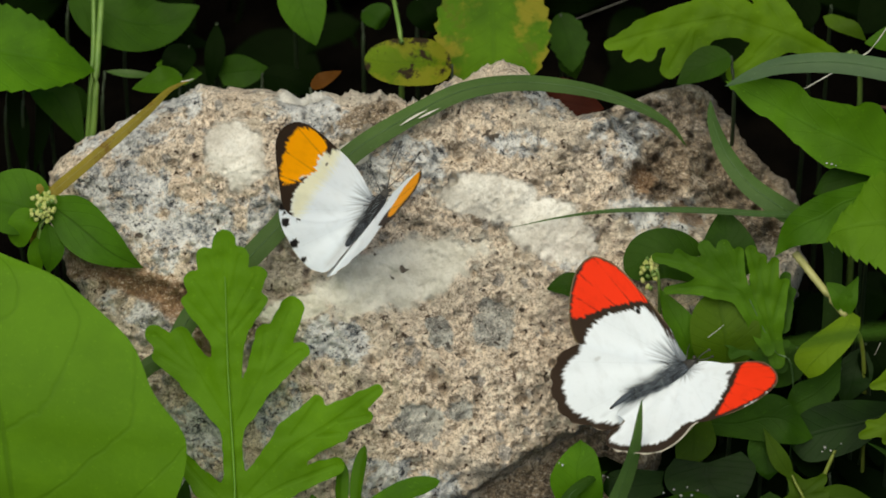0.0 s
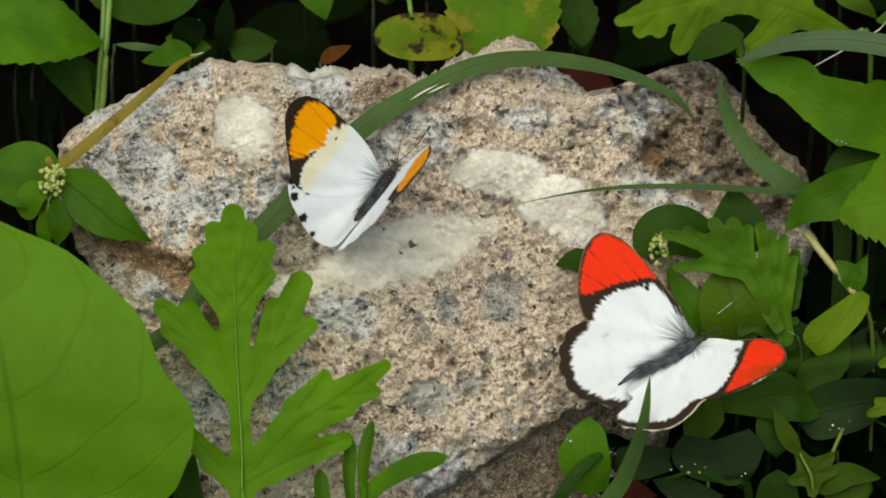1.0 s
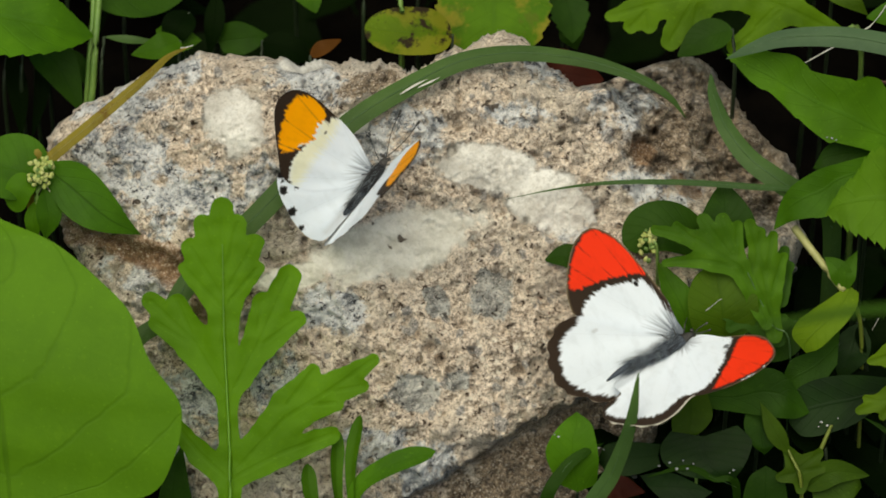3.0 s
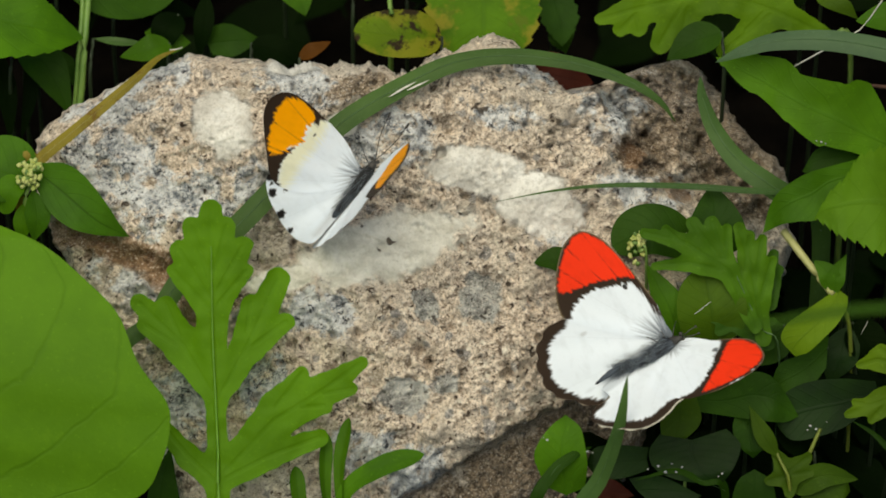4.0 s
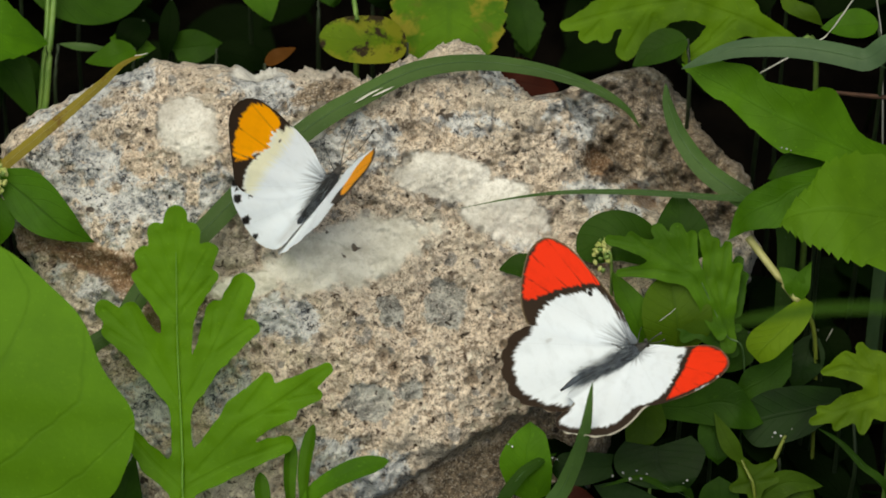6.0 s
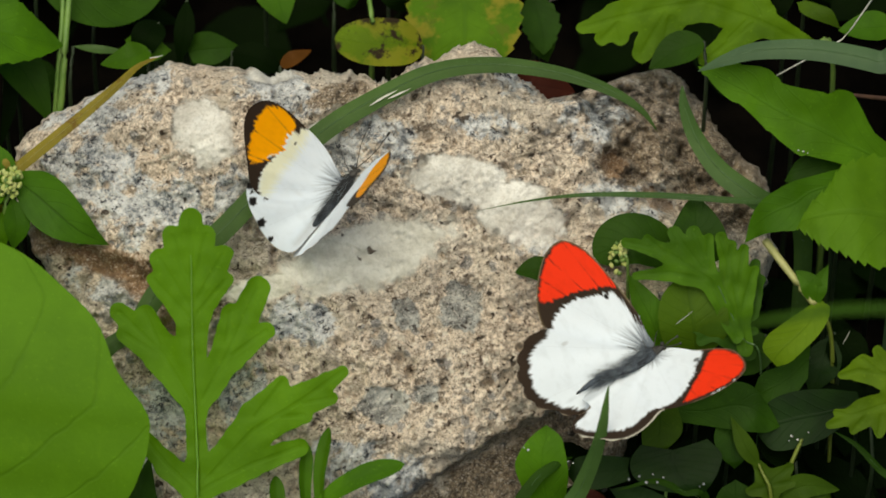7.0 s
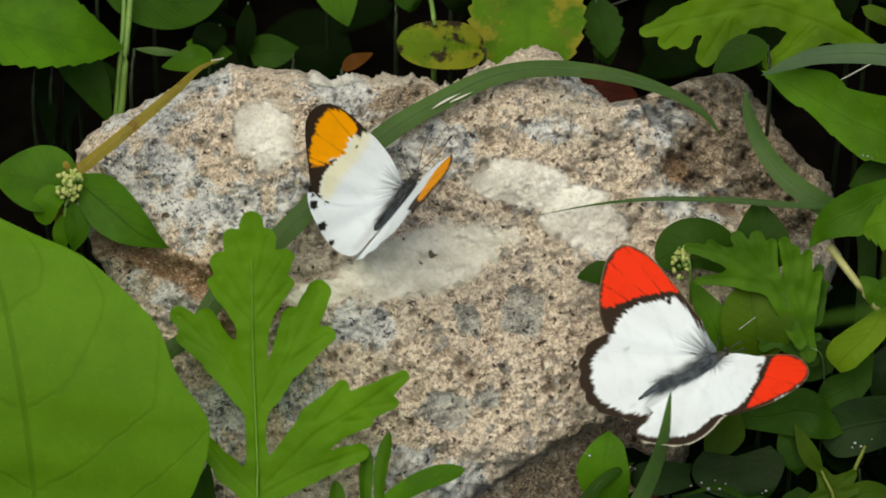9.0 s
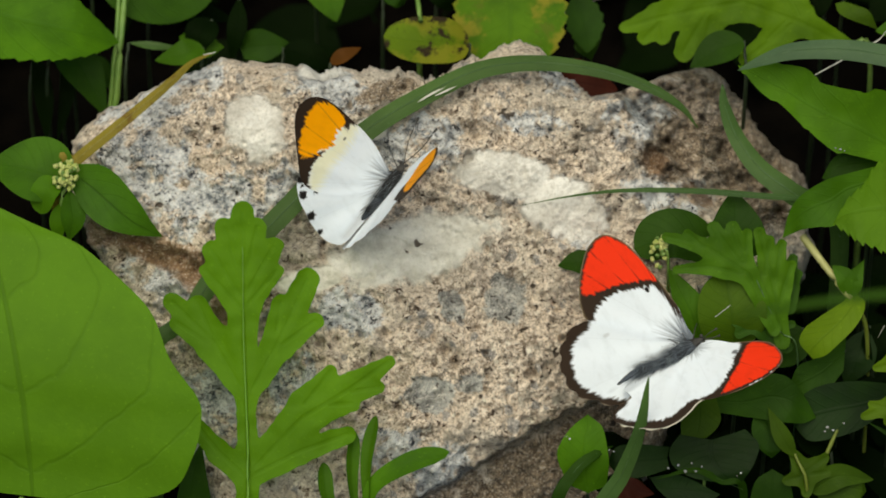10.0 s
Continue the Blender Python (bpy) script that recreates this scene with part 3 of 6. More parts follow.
def build_boulder(name, centre, radii, depth, n, label, thick=30):
    cx, cy = centre
    bm = bmesh.new()
    layers = {k: bm.verts.layers.float.new(k) for k in ("quartz", "granite", "rust", "cream", "earth", "stone")}
    made = {}
    for sheet in (1, -1):
        m = n if sheet > 0 else n // 1
        for i in range(m + 1):
            for j in range(m + 1):
                rim = i in (0, m) or j in (0, m)
                if rim and sheet < 0:
                    continue
                a, b = i / m * 2 - 1, j / m * 2 - 1
                p, q = a * math.sqrt(1 - b * b / 2), b * math.sqrt(1 - a * a / 2)
                r, ang = min(1.0, math.hypot(p, q)), math.atan2(q, p)
                out = ring_radius(ang, radii) + 1.5 * noise.fractal((math.cos(ang) * 9, math.sin(ang) * 9, centre[0]), 0.6, 2, 5) + 0.35 * noise.fractal((math.cos(ang) * 26, math.sin(ang) * 26, 8), 0.6, 2, 3)
                x, y = cx + math.cos(ang) * out * r, cy + math.sin(ang) * out * r
                fall, calmer = max(0.0, 1 - r ** 16), max(0.0, 1 - r ** 9)
                edge = depth(x, y) - 9
                if sheet > 0:
                    z = edge + 9 * fall ** 0.5 + rough_depth(x, y) * (0.22 + 0.78 * min(1, calmer * 1.5))
                else:
                    z = edge - thick * max(0.0, 1 - r ** 2.2) ** 0.6
                v = bm.verts.new(at((x, y, z)))
                for k, layer in layers.items():
                    v[layer] = patch(k, x, y) if sheet > 0 else 0.0
                made[sheet, i, j] = v
    for sheet in (1, -1):
        for i in range(n):
            for j in range(n):
                q = [made.get((sheet, a, b)) or made[1, a, b] for a, b in ((i, j), (i + 1, j), (i + 1, j + 1), (i, j + 1))]
                if len(set(q)) == 4:
                    bm.faces.new(q if sheet > 0 else q[::-1])
    return tagged(part(name, bm, ROCK), label, "rock")


BOULDER = [73.5, 75.0, 75.2, 71.2, 70.2, 66.6, 49.0, 45.4, 46.8, 47.0, 44.8, 41.0, 37.3, 39.4, 40.3, 41.9, 44.8, 50.0, 56.2, 61.3, 66.9, 72.2, 73.7, 68.3, 63.1, 59.5, 57.2, 56.0, 55.7, 57.1, 60.2, 62.4, 63.6, 61.1, 59.8, 57.7, 56.4, 56.8, 57.2, 58.0, 58.0, 57.5, 57.0, 56.0, 55.5, 55.8, 60.2, 66.5]
build_boulder("boulder", (-4.6, -3.1), BOULDER, face_depth, 440,
              "weathered beige conglomerate boulder with granite pebbles and milky quartz", 45)


# ---- plants in front of the boulder ----
def lobed(parent, ribs, material, name="leaf", cell=0.42, blend_width=0.22, cup=0.16, ripple=0.5, grow=0.0):
    """One flat blade grown round its ribs, with rounded lobes and notches between them.
    Each rib is (start, end, half-width at the start, half-width at the end) in millimetres on the slope."""
    p = np.array([r[0] for r in ribs], float)
    q = np.array([r[1] for r in ribs], float)
    ra, rb = np.array([r[2] for r in ribs], float), np.array([r[3] for r in ribs], float)
    lo = np.minimum(p, q)[:, :2].min(0) - max(ra.max(), rb.max()) - 2
    hi = np.maximum(p, q)[:, :2].max(0) + max(ra.max(), rb.max()) + 2
    nx, ny = (int(v) + 2 for v in (hi - lo) / cell)

    def field(x, y):
        """Distance inside the rim (negative within), height of the blade, distance from the nearest rib."""
        along = q - p
        w = (x - p[:, 0], y - p[:, 1])
        t = np.clip((w[0] * along[:, 0] + w[1] * along[:, 1]) / (along[:, 0] ** 2 + along[:, 1] ** 2), 0, 1)
        axis = np.hypot(w[0] - along[:, 0] * t, w[1] - along[:, 1] * t)
        rim = axis - (ra + (rb - ra) * t)
        d = -blend_width * math.log(np.exp(-rim / blend_width).sum())
        near = np.exp(-axis / 1.5)
        z = ((p[:, 2] + (q[:, 2] - p[:, 2]) * t) * near).sum() / near.sum()
        rib = float(axis.min())
        wob = noise.noise((x * 0.35, y * 0.35, p[0, 0]))
        return d - 0.22 - grow + 0.30 * noise.noise((x * 0.55, y * 0.55, 3)), z + cup * min(rib, 4.0) + ripple * wob, rib

    bm = bmesh.new()
    uvl = bm.loops.layers.uv.verify()
    val, made, cut, ribs_at = {}, {}, {}, {}
    for a in range(nx + 1):
        for b in range(ny + 1):
            val[a, b] = field(lo[0] + a * cell, lo[1] + b * cell)

    def vertex(x, y, z, rib):
        v = bm.verts.new(at((x, y, z)))
        ribs_at[v] = rib
        return v

    def corner(k):
        if k not in made:
            made[k] = vertex(lo[0] + k[0] * cell, lo[1] + k[1] * cell, val[k][1], val[k][2])
        return made[k]

    def crossing(k, m):
        key = (min(k, m), max(k, m))
        if key not in cut:
            k, m = key
            f = val[k][0] / (val[k][0] - val[m][0])
            f = min(0.96, max(0.04, f))
            cut[key] = vertex(*(lo[i] + (k[i] + (m[i] - k[i]) * f) * cell for i in (0, 1)), val[k][1] + (val[m][1] - val[k][1]) * f, val[k][2] + (val[m][2] - val[k][2]) * f)
        return cut[key]

    for a in range(nx):
        for b in range(ny):
            ring = ((a, b), (a + 1, b), (a + 1, b + 1), (a, b + 1))
            loop = []
            for k, m in zip(ring, ring[1:] + ring[:1]):
                if val[k][0] < 0:
                    loop.append(corner(k))
                if (val[k][0] < 0) != (val[m][0] < 0):
                    loop.append(crossing(k, m))
            if len(loop) > 2:
                face = bm.faces.new(loop)
                for lp in face.loops:
                    r = ribs_at[lp.vert] / 16
                    lp[uvl].uv = (r * 0.55, 0.5 + min(0.5, r))
    return hang(part(name, bm, material), parent)


def big_leaf_plant():
    p = plant("broad_leaf_plant", (-85.9, -46.7, 26.0), "broad bright green heart-shaped leaf leaning over the boulder")
    blade_leaf(p, [(-90.9, -44.2, -77.6, -45.5, -65.3, -47.0, 22), (-101.0, -41.1, -78.0, -40.0, -52.2, -44.2, 23), (-105.8, -35.9, -78.4, -34.8, -47.8, -37.6, 25), (-107.7, -29.8, -79.1, -28.7, -46.3, -31.2, 26), (-108.6, -23.7, -80.0, -22.6, -47.0, -26.7, 27), (-107.6, -15.6, -81.3, -15.5, -52.0, -19.9, 27), (-105.8, -7.5, -82.9, -8.4, -55.7, -11.3, 26), (-102.9, -1.3, -84.6, -2.3, -61.2, -5.5, 25), (-100.0, 3.8, -86.3, 2.8, -69.4, 1.2, 24), (-96.2, 7.9, -88.0, 6.9, -78.8, 5.3, 22), (-90.2, 10.5, -90.2, 10.5, -90.2, 10.5, 21)], BROAD, cup=0.02, wave=0.010, nv=30, nu=60)
    stem(p, [rooted((-82.0, -52.0, 14.0)), (-81.5, -50.0, 18.0), (-79.5, -46.0, 22.0)], 1.1)
    return p


big_leaf_plant()


def mugwort():
    """A deeply cut leaf: a midrib with pairs of rounded, forward-pointing lobes."""
    p = plant("mugwort", (-37.8, -50.3, 18.0), "fresh green deeply lobed mugwort leaf in front of the boulder")
    rib = stem(p, [rooted((-37.7, -53.5, 16.0)), (-37.9, -51.4, 17.3), (-38.1, -36.9, 18.3), (-38.6, -25.6, 18.7), (-39.1, -15.3, 19.1), (-39.4, 1.1, 19.9)], 0.30, MUG_RIB, "midrib", taper=0.25)
    blade = lobed(p, [
        ((-38.1, -52.4, 17.0), (-38.1, -36.9, 18.0), 1.6, 1.8), ((-38.1, -36.9, 18.0), (-38.6, -25.6, 18.4), 1.4, 1.3), ((-38.6, -25.6, 18.4), (-39.1, -15.3, 18.8), 1.4, 1.9),
        ((-39.1, -15.3, 18.8), (-39.3, -4.0, 19.2), 2.1, 3.6), ((-39.3, -4.0, 19.2), (-39.5, 7.5, 20.2), 3.2, 1.6), ((-39.6, -5.0, 19.2), (-42.9, 4.6, 19.8), 2.5, 1.3),
        ((-39.8, -8.1, 19.0), (-45.1, 0.3, 19.4), 2.5, 1.4), ((-39.8, -10.2, 18.9), (-46.2, -3.4, 18.8), 1.9, 0.8), ((-39.1, -5.0, 19.2), (-36.7, 4.8, 19.8), 2.5, 1.2),
        ((-38.9, -8.1, 19.0), (-33.7, 1.1, 19.6), 2.5, 1.4), ((-38.8, -10.2, 18.9), (-33.1, -3.4, 19.0), 1.9, 0.8), ((-38.7, -26.6, 18.3), (-44.5, -17.0, 17.2), 1.2, 3.2),
        ((-44.5, -17.0, 17.2), (-52.6, -9.3, 16.0), 2.9, 1.2), ((-45.2, -15.3, 17.2), (-47.8, -9.6, 16.6), 2.3, 1.2), ((-45.7, -16.9, 17.2), (-51.5, -13.3, 16.2), 2.1, 1.1),
        ((-38.5, -27.6, 18.4), (-32.7, -16.8, 18.0), 1.2, 2.6), ((-32.7, -16.8, 18.0), (-27.4, -5.0, 17.4), 2.5, 1.8), ((-31.9, -17.0, 18.0), (-25.9, -12.6, 17.2), 2.1, 1.1),
        ((-32.9, -14.3, 18.0), (-32.3, -9.2, 17.6), 1.9, 1.1), ((-37.8, -41.0, 18.0), (-27.9, -30.5, 19.0), 1.7, 3.5), ((-27.9, -30.5, 19.0), (-18.9, -24.9, 19.6), 3.3, 2.5),
        ((-18.9, -24.9, 19.6), (-11.9, -19.8, 19.8), 2.3, 0.6), ((-27.6, -28.1, 19.0), (-22.8, -21.8, 19.2), 2.7, 0.7), ((-18.9, -25.6, 19.4), (-13.8, -24.7, 19.4), 1.9, 0.6),
        ((-23.0, -28.1, 19.3), (-18.9, -27.8, 19.3), 2.1, 1.1), ((-37.6, -41.6, 18.0), (-28.7, -36.9, 18.4), 1.7, 2.0), ((-28.7, -36.9, 18.4), (-19.7, -33.6, 18.0), 1.9, 1.2),
        ((-38.5, -41.7, 17.8), (-43.7, -37.0, 17.0), 1.6, 1.8), ((-43.7, -37.0, 17.0), (-48.0, -32.0, 16.4), 1.7, 0.9)], MUG, cup=0.07, ripple=0.35, grow=0.28)
    onto(rib, blade)
    return p


mugwort()


grown([(-51.9, -47.3, -49.3, -47.6, -45.1, -47.3, 10), (-50.5, -41.6, -48.7, -42.1, -45.9, -42.8, 11), (-47.2, -35.6, -47.2, -35.6, -47.2, -35.6, 10)], DEEP, "leaf between the broad leaf and the mugwort, shade in its green")


def sprout():
    p = plant("sprout", (-17.9, -50.4, 16.0), "small upright seedling with narrow spoon-shaped green leaves")
    leaf(p, [(-16.1, -50.5, 15.0), (-14.8, -43.4, 16.5), (-8.1, -38.8, 18.0), (-0.6, -36.6, 17.0)], 5.2, FRESH, "spoon", tilt=(0.1, 0.5, 1), cup=0.2)
    leaf(p, [(-15.7, -50.0, 15.0), (-15.9, -39.0, 16.5), (-14.3, -30.0, 16.0)], 3.7, MID, "spoon", tilt=(-0.6, 0.2, 1), cup=0.3)
    leaf(p, [(-17.8, -50.5, 15.0), (-18.8, -41.1, 16.5), (-18.4, -32.9, 16.0)], 3.5, MID, "spoon", tilt=(0.5, 0.2, 1), cup=0.3)
    leaf(p, [(-20.5, -51.5, 15.0), (-23.3, -45.2, 16.5), (-24.1, -38.9, 16.0)], 3.8, MID, "spoon", tilt=(0.3, 0.2, 1), cup=0.3)
    stem(p, [rooted((-17.8, -53.6, 14.0)), (-17.8, -51.5, 14.5), (-17.5, -47.4, 15.0)], 0.5)
    return p


sprout()


def flower_cluster(p, centre, spread, count, seed):
    """Tiny round florets packed into one head."""
    rnd = random.Random(seed)
    for k in range(count):
        bm = bmesh.new()
        bmesh.ops.create_icosphere(bm, subdivisions=1, radius=0.00036 + rnd.random() * 0.0002)
        bmesh.ops.scale(bm, vec=(1, 1, 1.6), verts=bm.verts)
        for v in bm.verts:
            v.co *= 1 + 0.25 * noise.noise(v.co * 3000 + Vector((k, 0, 0)))
        a, b = rnd.random() * math.tau, math.sqrt(rnd.random())
        q = at(centre) + SLOPE.to_3x3() @ Vector((math.cos(a) * b * spread[0], math.sin(a) * b * spread[1], 1.6 * (1 - b) + rnd.random() * 0.8)) * 0.001
        bmesh.ops.rotate(bm, matrix=Euler((rnd.random() * 3, rnd.random() * 3, 0)).to_matrix(), verts=bm.verts)
        bmesh.ops.translate(bm, vec=q, verts=bm.verts)
        hang(part("floret", bm, FLORET if k % 4 else STEM), p)


def flowering_herb():
    p = plant("flowering_herb", (-74.4, 4.3, 8.0), "low herb with smooth lance-shaped leaves and a pale flower cluster")
    blade_leaf(p, [(-71.0, 16.4, -72.3, 14.8, -72.2, 11.8, 8), (-66.7, 16.2, -68.3, 11.8, -69.6, 7.3, 9), (-63.0, 13.8, -64.5, 8.6, -65.8, 4.4, 10), (-59.4, 9.2, -60.7, 5.5, -61.7, 3.2, 9), (-57.0, 5.3, -57.6, 3.9, -58.3, 2.9, 7), (-55.2, 2.8, -55.2, 2.8, -55.2, 2.8, 5)], LANCE, cup=0.18)
    leaf(p, [(-73.0, 12.1, 6.0), (-77.6, 14.7, 7.0), (-82.9, 15.8, 6.0), (-88.4, 16.3, 4.0)], 13.5, MID, "ovate", tilt=(0.1, 0.4, 1), cup=0.15)
    leaf(p, [(-74.7, 13.4, 9.0), (-77.1, 11.0, 10.0), (-78.1, 6.9, 9.0)], 5.6, FRESH, "round", tilt=(-0.4, 0.1, 1))
    leaf(p, [(-72.8, 11.5, 9.0), (-71.9, 6.3, 9.5), (-72.7, 1.7, 8.0)], 5.0, MID, "lance", tilt=(0.4, 0.0, 1))
    leaf(p, [(-73.7, 9.5, 9.0), (-74.6, 5.3, 9.5), (-74.4, 1.7, 8.0)], 3.6, FRESH, "lance", tilt=(0.2, 0.0, 1))
    stem(p, [rooted((-74.8, 0.1, 4.0)), (-74.4, 4.3, 6.0), (-73.3, 12.6, 8.5)], 0.6)
    flower_cluster(p, (-73.2, 14.2, 10.0), (2.4, 3.0), 46, 4)
    return p


flowering_herb()


def grass(name, path, width, material, label, tilt=(0, 0.3, 1), shape="blade", cup=-0.22):
    p = plant(name, path[0], label, "grass")
    blade = leaf(p, [rooted(path[0])] + path, width, material, shape, tilt=tilt, cup=cup, nv=6, nu=70, name="blade")
    rib = stem(p, [(a[0], a[1], a[2] + 0.03) for a in path[:-1]], width * 0.022, STRAW_RIB if material is STRAW else GRASS_RIB, "midrib", taper=0.4)
    onto(rib, blade)
    return p


LONG = grass("grass_plant", [(-57.1, -20.7, 9.0), (-50.3, -12.4, 10.0), (-44.9, -4.3, 10.0), (-34.2, 5.8, 9.5), (-23.3, 17.3, 8.5), (-15.0, 24.8, 7.0), (-4.6, 31.1, 4.5), (4.8, 35.4, 2.5), (15.3, 36.8, 1.0), (26.9, 35.5, 0.0), (36.5, 32.5, -1.0), (42.8, 28.8, -2.0), (46.3, 24.6, -4.0)], 4.4, GRASS, "long arching blue-green grass blade lying over the boulder")
onto(leaf(LONG, [(-7.5, 28.7, 5.9), (-4.8, 30.4, 5.2), (-2.1, 31.8, 4.6)], 0.40, TWIG, "lance", tilt=(0, 0.3, 1), name="scar", label="pale dry tear in the blade"), LONG.children[0])
onto(leaf(LONG, [(-4.2, 30.0, 5.0), (-2.1, 31.0, 4.6), (0.2, 32.1, 4.1)], 0.34, TWIG, "lance", tilt=(0, 0.3, 1), name="scar"), LONG.children[0])
grass("grass_plant", [(73.2, 4.3, 0.0), (67.7, 10.1, 3.0), (62.8, 13.1, 5.0), (57.2, 17.4, 4.0), (53.1, 23.2, 2.0), (51.1, 29.1, -2.0), (50.8, 33.4, -5.0)], 4.6, GRASS, "short curved green grass blade at the edge of the boulder")
grass("grass_plant", [(74.3, 5.4, 0.0), (67.6, 10.8, 4.0), (57.0, 11.9, 6.5), (45.4, 12.6, 7.5), (32.9, 12.6, 8.0), (22.5, 11.5, 7.5), (10.5, 9.1, 7.0)], 1.25, GRASS, "thin curved grass blade reaching across the boulder", shape="lance")
grass("grass_plant", [(93.1, 34.4, 10.0), (85.6, 37.2, 12.0), (74.2, 39.3, 12.0), (63.9, 39.2, 11.0), (57.8, 37.5, 10.0), (52.7, 35.3, 8.0)], 4.6, BLUE_GRASS, "bluish grass blade arching over broad leaves")
grass("grass_plant", [(26.8, -49.3, 18.0), (31.2, -40.2, 24.0), (34.2, -31.3, 30.0), (35.6, -21.6, 33.0)], 3.4, GRASS, "upright grass blade in front of the red-tipped butterfly")
grass("grass_plant", [(19.2, -47.4, 15.0), (22.8, -39.9, 16.0), (26.9, -36.6, 15.0), (30.1, -35.3, 13.0)], 2.5, DEEP, "short dark grass blade beside the boulder")
grass("grass_plant", [(54.8, -43.6, 8.0), (50.5, -41.7, 10.0), (45.2, -39.8, 11.0), (38.0, -41.7, 10.0)], 1.6, DEEP, "short dark grass blade in the undergrowth")
grass("grass_plant", [(91.9, -43.4, 6), (86.4, -37.3, 8), (82.3, -33.1, 8), (78.4, -30.7, 7)], 1.5, DEEP, "dark grass blade under the light toothed leaf")
FLECK = plant("dry_straw", (-48.0, 38.0, -9.0), "pale dry scrap at the tip of a yellowed blade", "straw")
stem(FLECK, [(-48.8, 38.0, -9), (-47.4, 38.2, -8.5), (-46.4, 38.5, -8.5)], 0.14, TWIG, "shaft", taper=0.5)
grass("dry_grass", [(-76.0, 13.2, 2.0), (-71.7, 17.3, 5.0), (-66.2, 21.8, 6.0), (-59.5, 27.5, 5.0), (-54.0, 32.7, 1.0), (-50.7, 36.3, -4.0), (-46.8, 38.5, -10.0)], 2.4, STRAW, "yellowed dry grass blade leaning on the boulder")


# ---- plants behind the boulder ----
def back_leaf(path, width, material, label, shape="ovate", tilt=(0, 0.5, 1), name="leafy_herb", cat="plant", stalk=0.5, lean=0, **more):
    p = plant(name, path[0], label, cat)
    leaf(p, path, width, material, shape, tilt=tilt, **more)
    a = path[0]
    stem(p, [rooted(a, lean), (a[0] * 1.01 + lean * 0.4, a[1] - 12, a[2] - 4), a], stalk, DIM_STEM)
    return p


back_leaf([(-101.9, 50.8, -20.0), (-88.6, 45.7, -17.0), (-75.7, 42.9, -17.0), (-66.0, 40.8, -22.0)], 19, FRESH, "toothed bright green leaf behind the boulder", teeth=14, tooth=0.10, cup=0.12, nv=10)
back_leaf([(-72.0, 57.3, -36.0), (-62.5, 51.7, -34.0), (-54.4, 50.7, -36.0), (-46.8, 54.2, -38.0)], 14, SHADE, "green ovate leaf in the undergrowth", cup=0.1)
back_leaf([(-61.7, 51.4, -46.0), (-53.7, 48.9, -42.0), (-45.0, 46.7, -46.0)], 7, DARK, "dull leaf in the undergrowth, shade in its colour", cup=0.1)
back_leaf([(-28.1, 60.9, -40.0), (-26.4, 53.1, -38.0), (-24.1, 46.2, -38.0)], 9.5, MID, "drooping green leaf in the undergrowth", tilt=(0, 0.3, 1))
back_leaf([(2.4, 41.5, -24.0), (-2.1, 41.7, -22.0), (-8.5, 41.8, -21.0), (-14.5, 42.7, -22.0)], 9.8, SICK, "yellow-green leaf with brown blotches", "round", tilt=(0.1, 0.3, 1), nv=12)
SICK_STALK = plant("pale_stalk", (-7.4, 45.5, -22.0), "pale green leaf stalk above a blotched leaf")
stem(SICK_STALK, [rooted((-7.4, 41.6, -30.0)), (-7.4, 41.6, -30.0), (-7.3, 46.1, -20.6), (-8.7, 54.5, -26.0)], 0.55, PALE_GREEN, taper=0.8)
back_leaf([(10.5, 62.7, -34.0), (10.5, 51.6, -32.0), (10.5, 43.8, -30.0), (10.1, 36.2, -30.0)], 22, BLOTCH, "large yellowing leaf with blotched rim", "round", tilt=(-0.1, 0.3, 1), nv=14, teeth=9, tooth=0.10)
back_leaf([(23.8, 52.0, -38.0), (25.5, 45.3, -37.0), (26.0, 40.2, -37.0)], 7.5, DEEP, "small toothed green leaf in the undergrowth", teeth=6, tooth=0.2)
back_leaf([(-80.2, 40.5, -30.0), (-74.0, 36.1, -28.0), (-68.7, 25.8, -30.0)], 8, DEEP, "dark green leaf hanging in the shade", "lance")
back_leaf([(-83.9, 39.6, -34.0), (-81.7, 30.8, -32.0), (-81.1, 21.0, -34.0)], 4, DARK, "narrow leaf with deep shade in its colour", "lance")
back_leaf([(-78.0, 40.8, -36.0), (-77.3, 30.9, -34.0), (-79.5, 21.0, -36.0)], 3, DARK, "narrow leaf with deep shade in its colour", "lance")
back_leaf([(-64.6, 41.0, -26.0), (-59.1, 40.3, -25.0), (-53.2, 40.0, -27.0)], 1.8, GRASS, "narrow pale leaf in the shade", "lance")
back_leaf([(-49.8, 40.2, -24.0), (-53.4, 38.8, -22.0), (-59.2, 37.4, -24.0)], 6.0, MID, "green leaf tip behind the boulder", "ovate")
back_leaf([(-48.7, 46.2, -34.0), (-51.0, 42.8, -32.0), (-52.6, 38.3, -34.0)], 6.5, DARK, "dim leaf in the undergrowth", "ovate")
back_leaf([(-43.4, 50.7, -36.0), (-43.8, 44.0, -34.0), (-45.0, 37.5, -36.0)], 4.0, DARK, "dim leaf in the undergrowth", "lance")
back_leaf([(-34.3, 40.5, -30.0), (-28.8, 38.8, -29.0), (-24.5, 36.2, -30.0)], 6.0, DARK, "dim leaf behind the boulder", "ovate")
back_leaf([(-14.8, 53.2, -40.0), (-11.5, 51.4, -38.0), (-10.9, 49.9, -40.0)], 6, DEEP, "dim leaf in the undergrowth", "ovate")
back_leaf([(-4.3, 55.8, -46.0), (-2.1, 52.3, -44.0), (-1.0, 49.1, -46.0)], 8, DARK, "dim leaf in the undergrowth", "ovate")
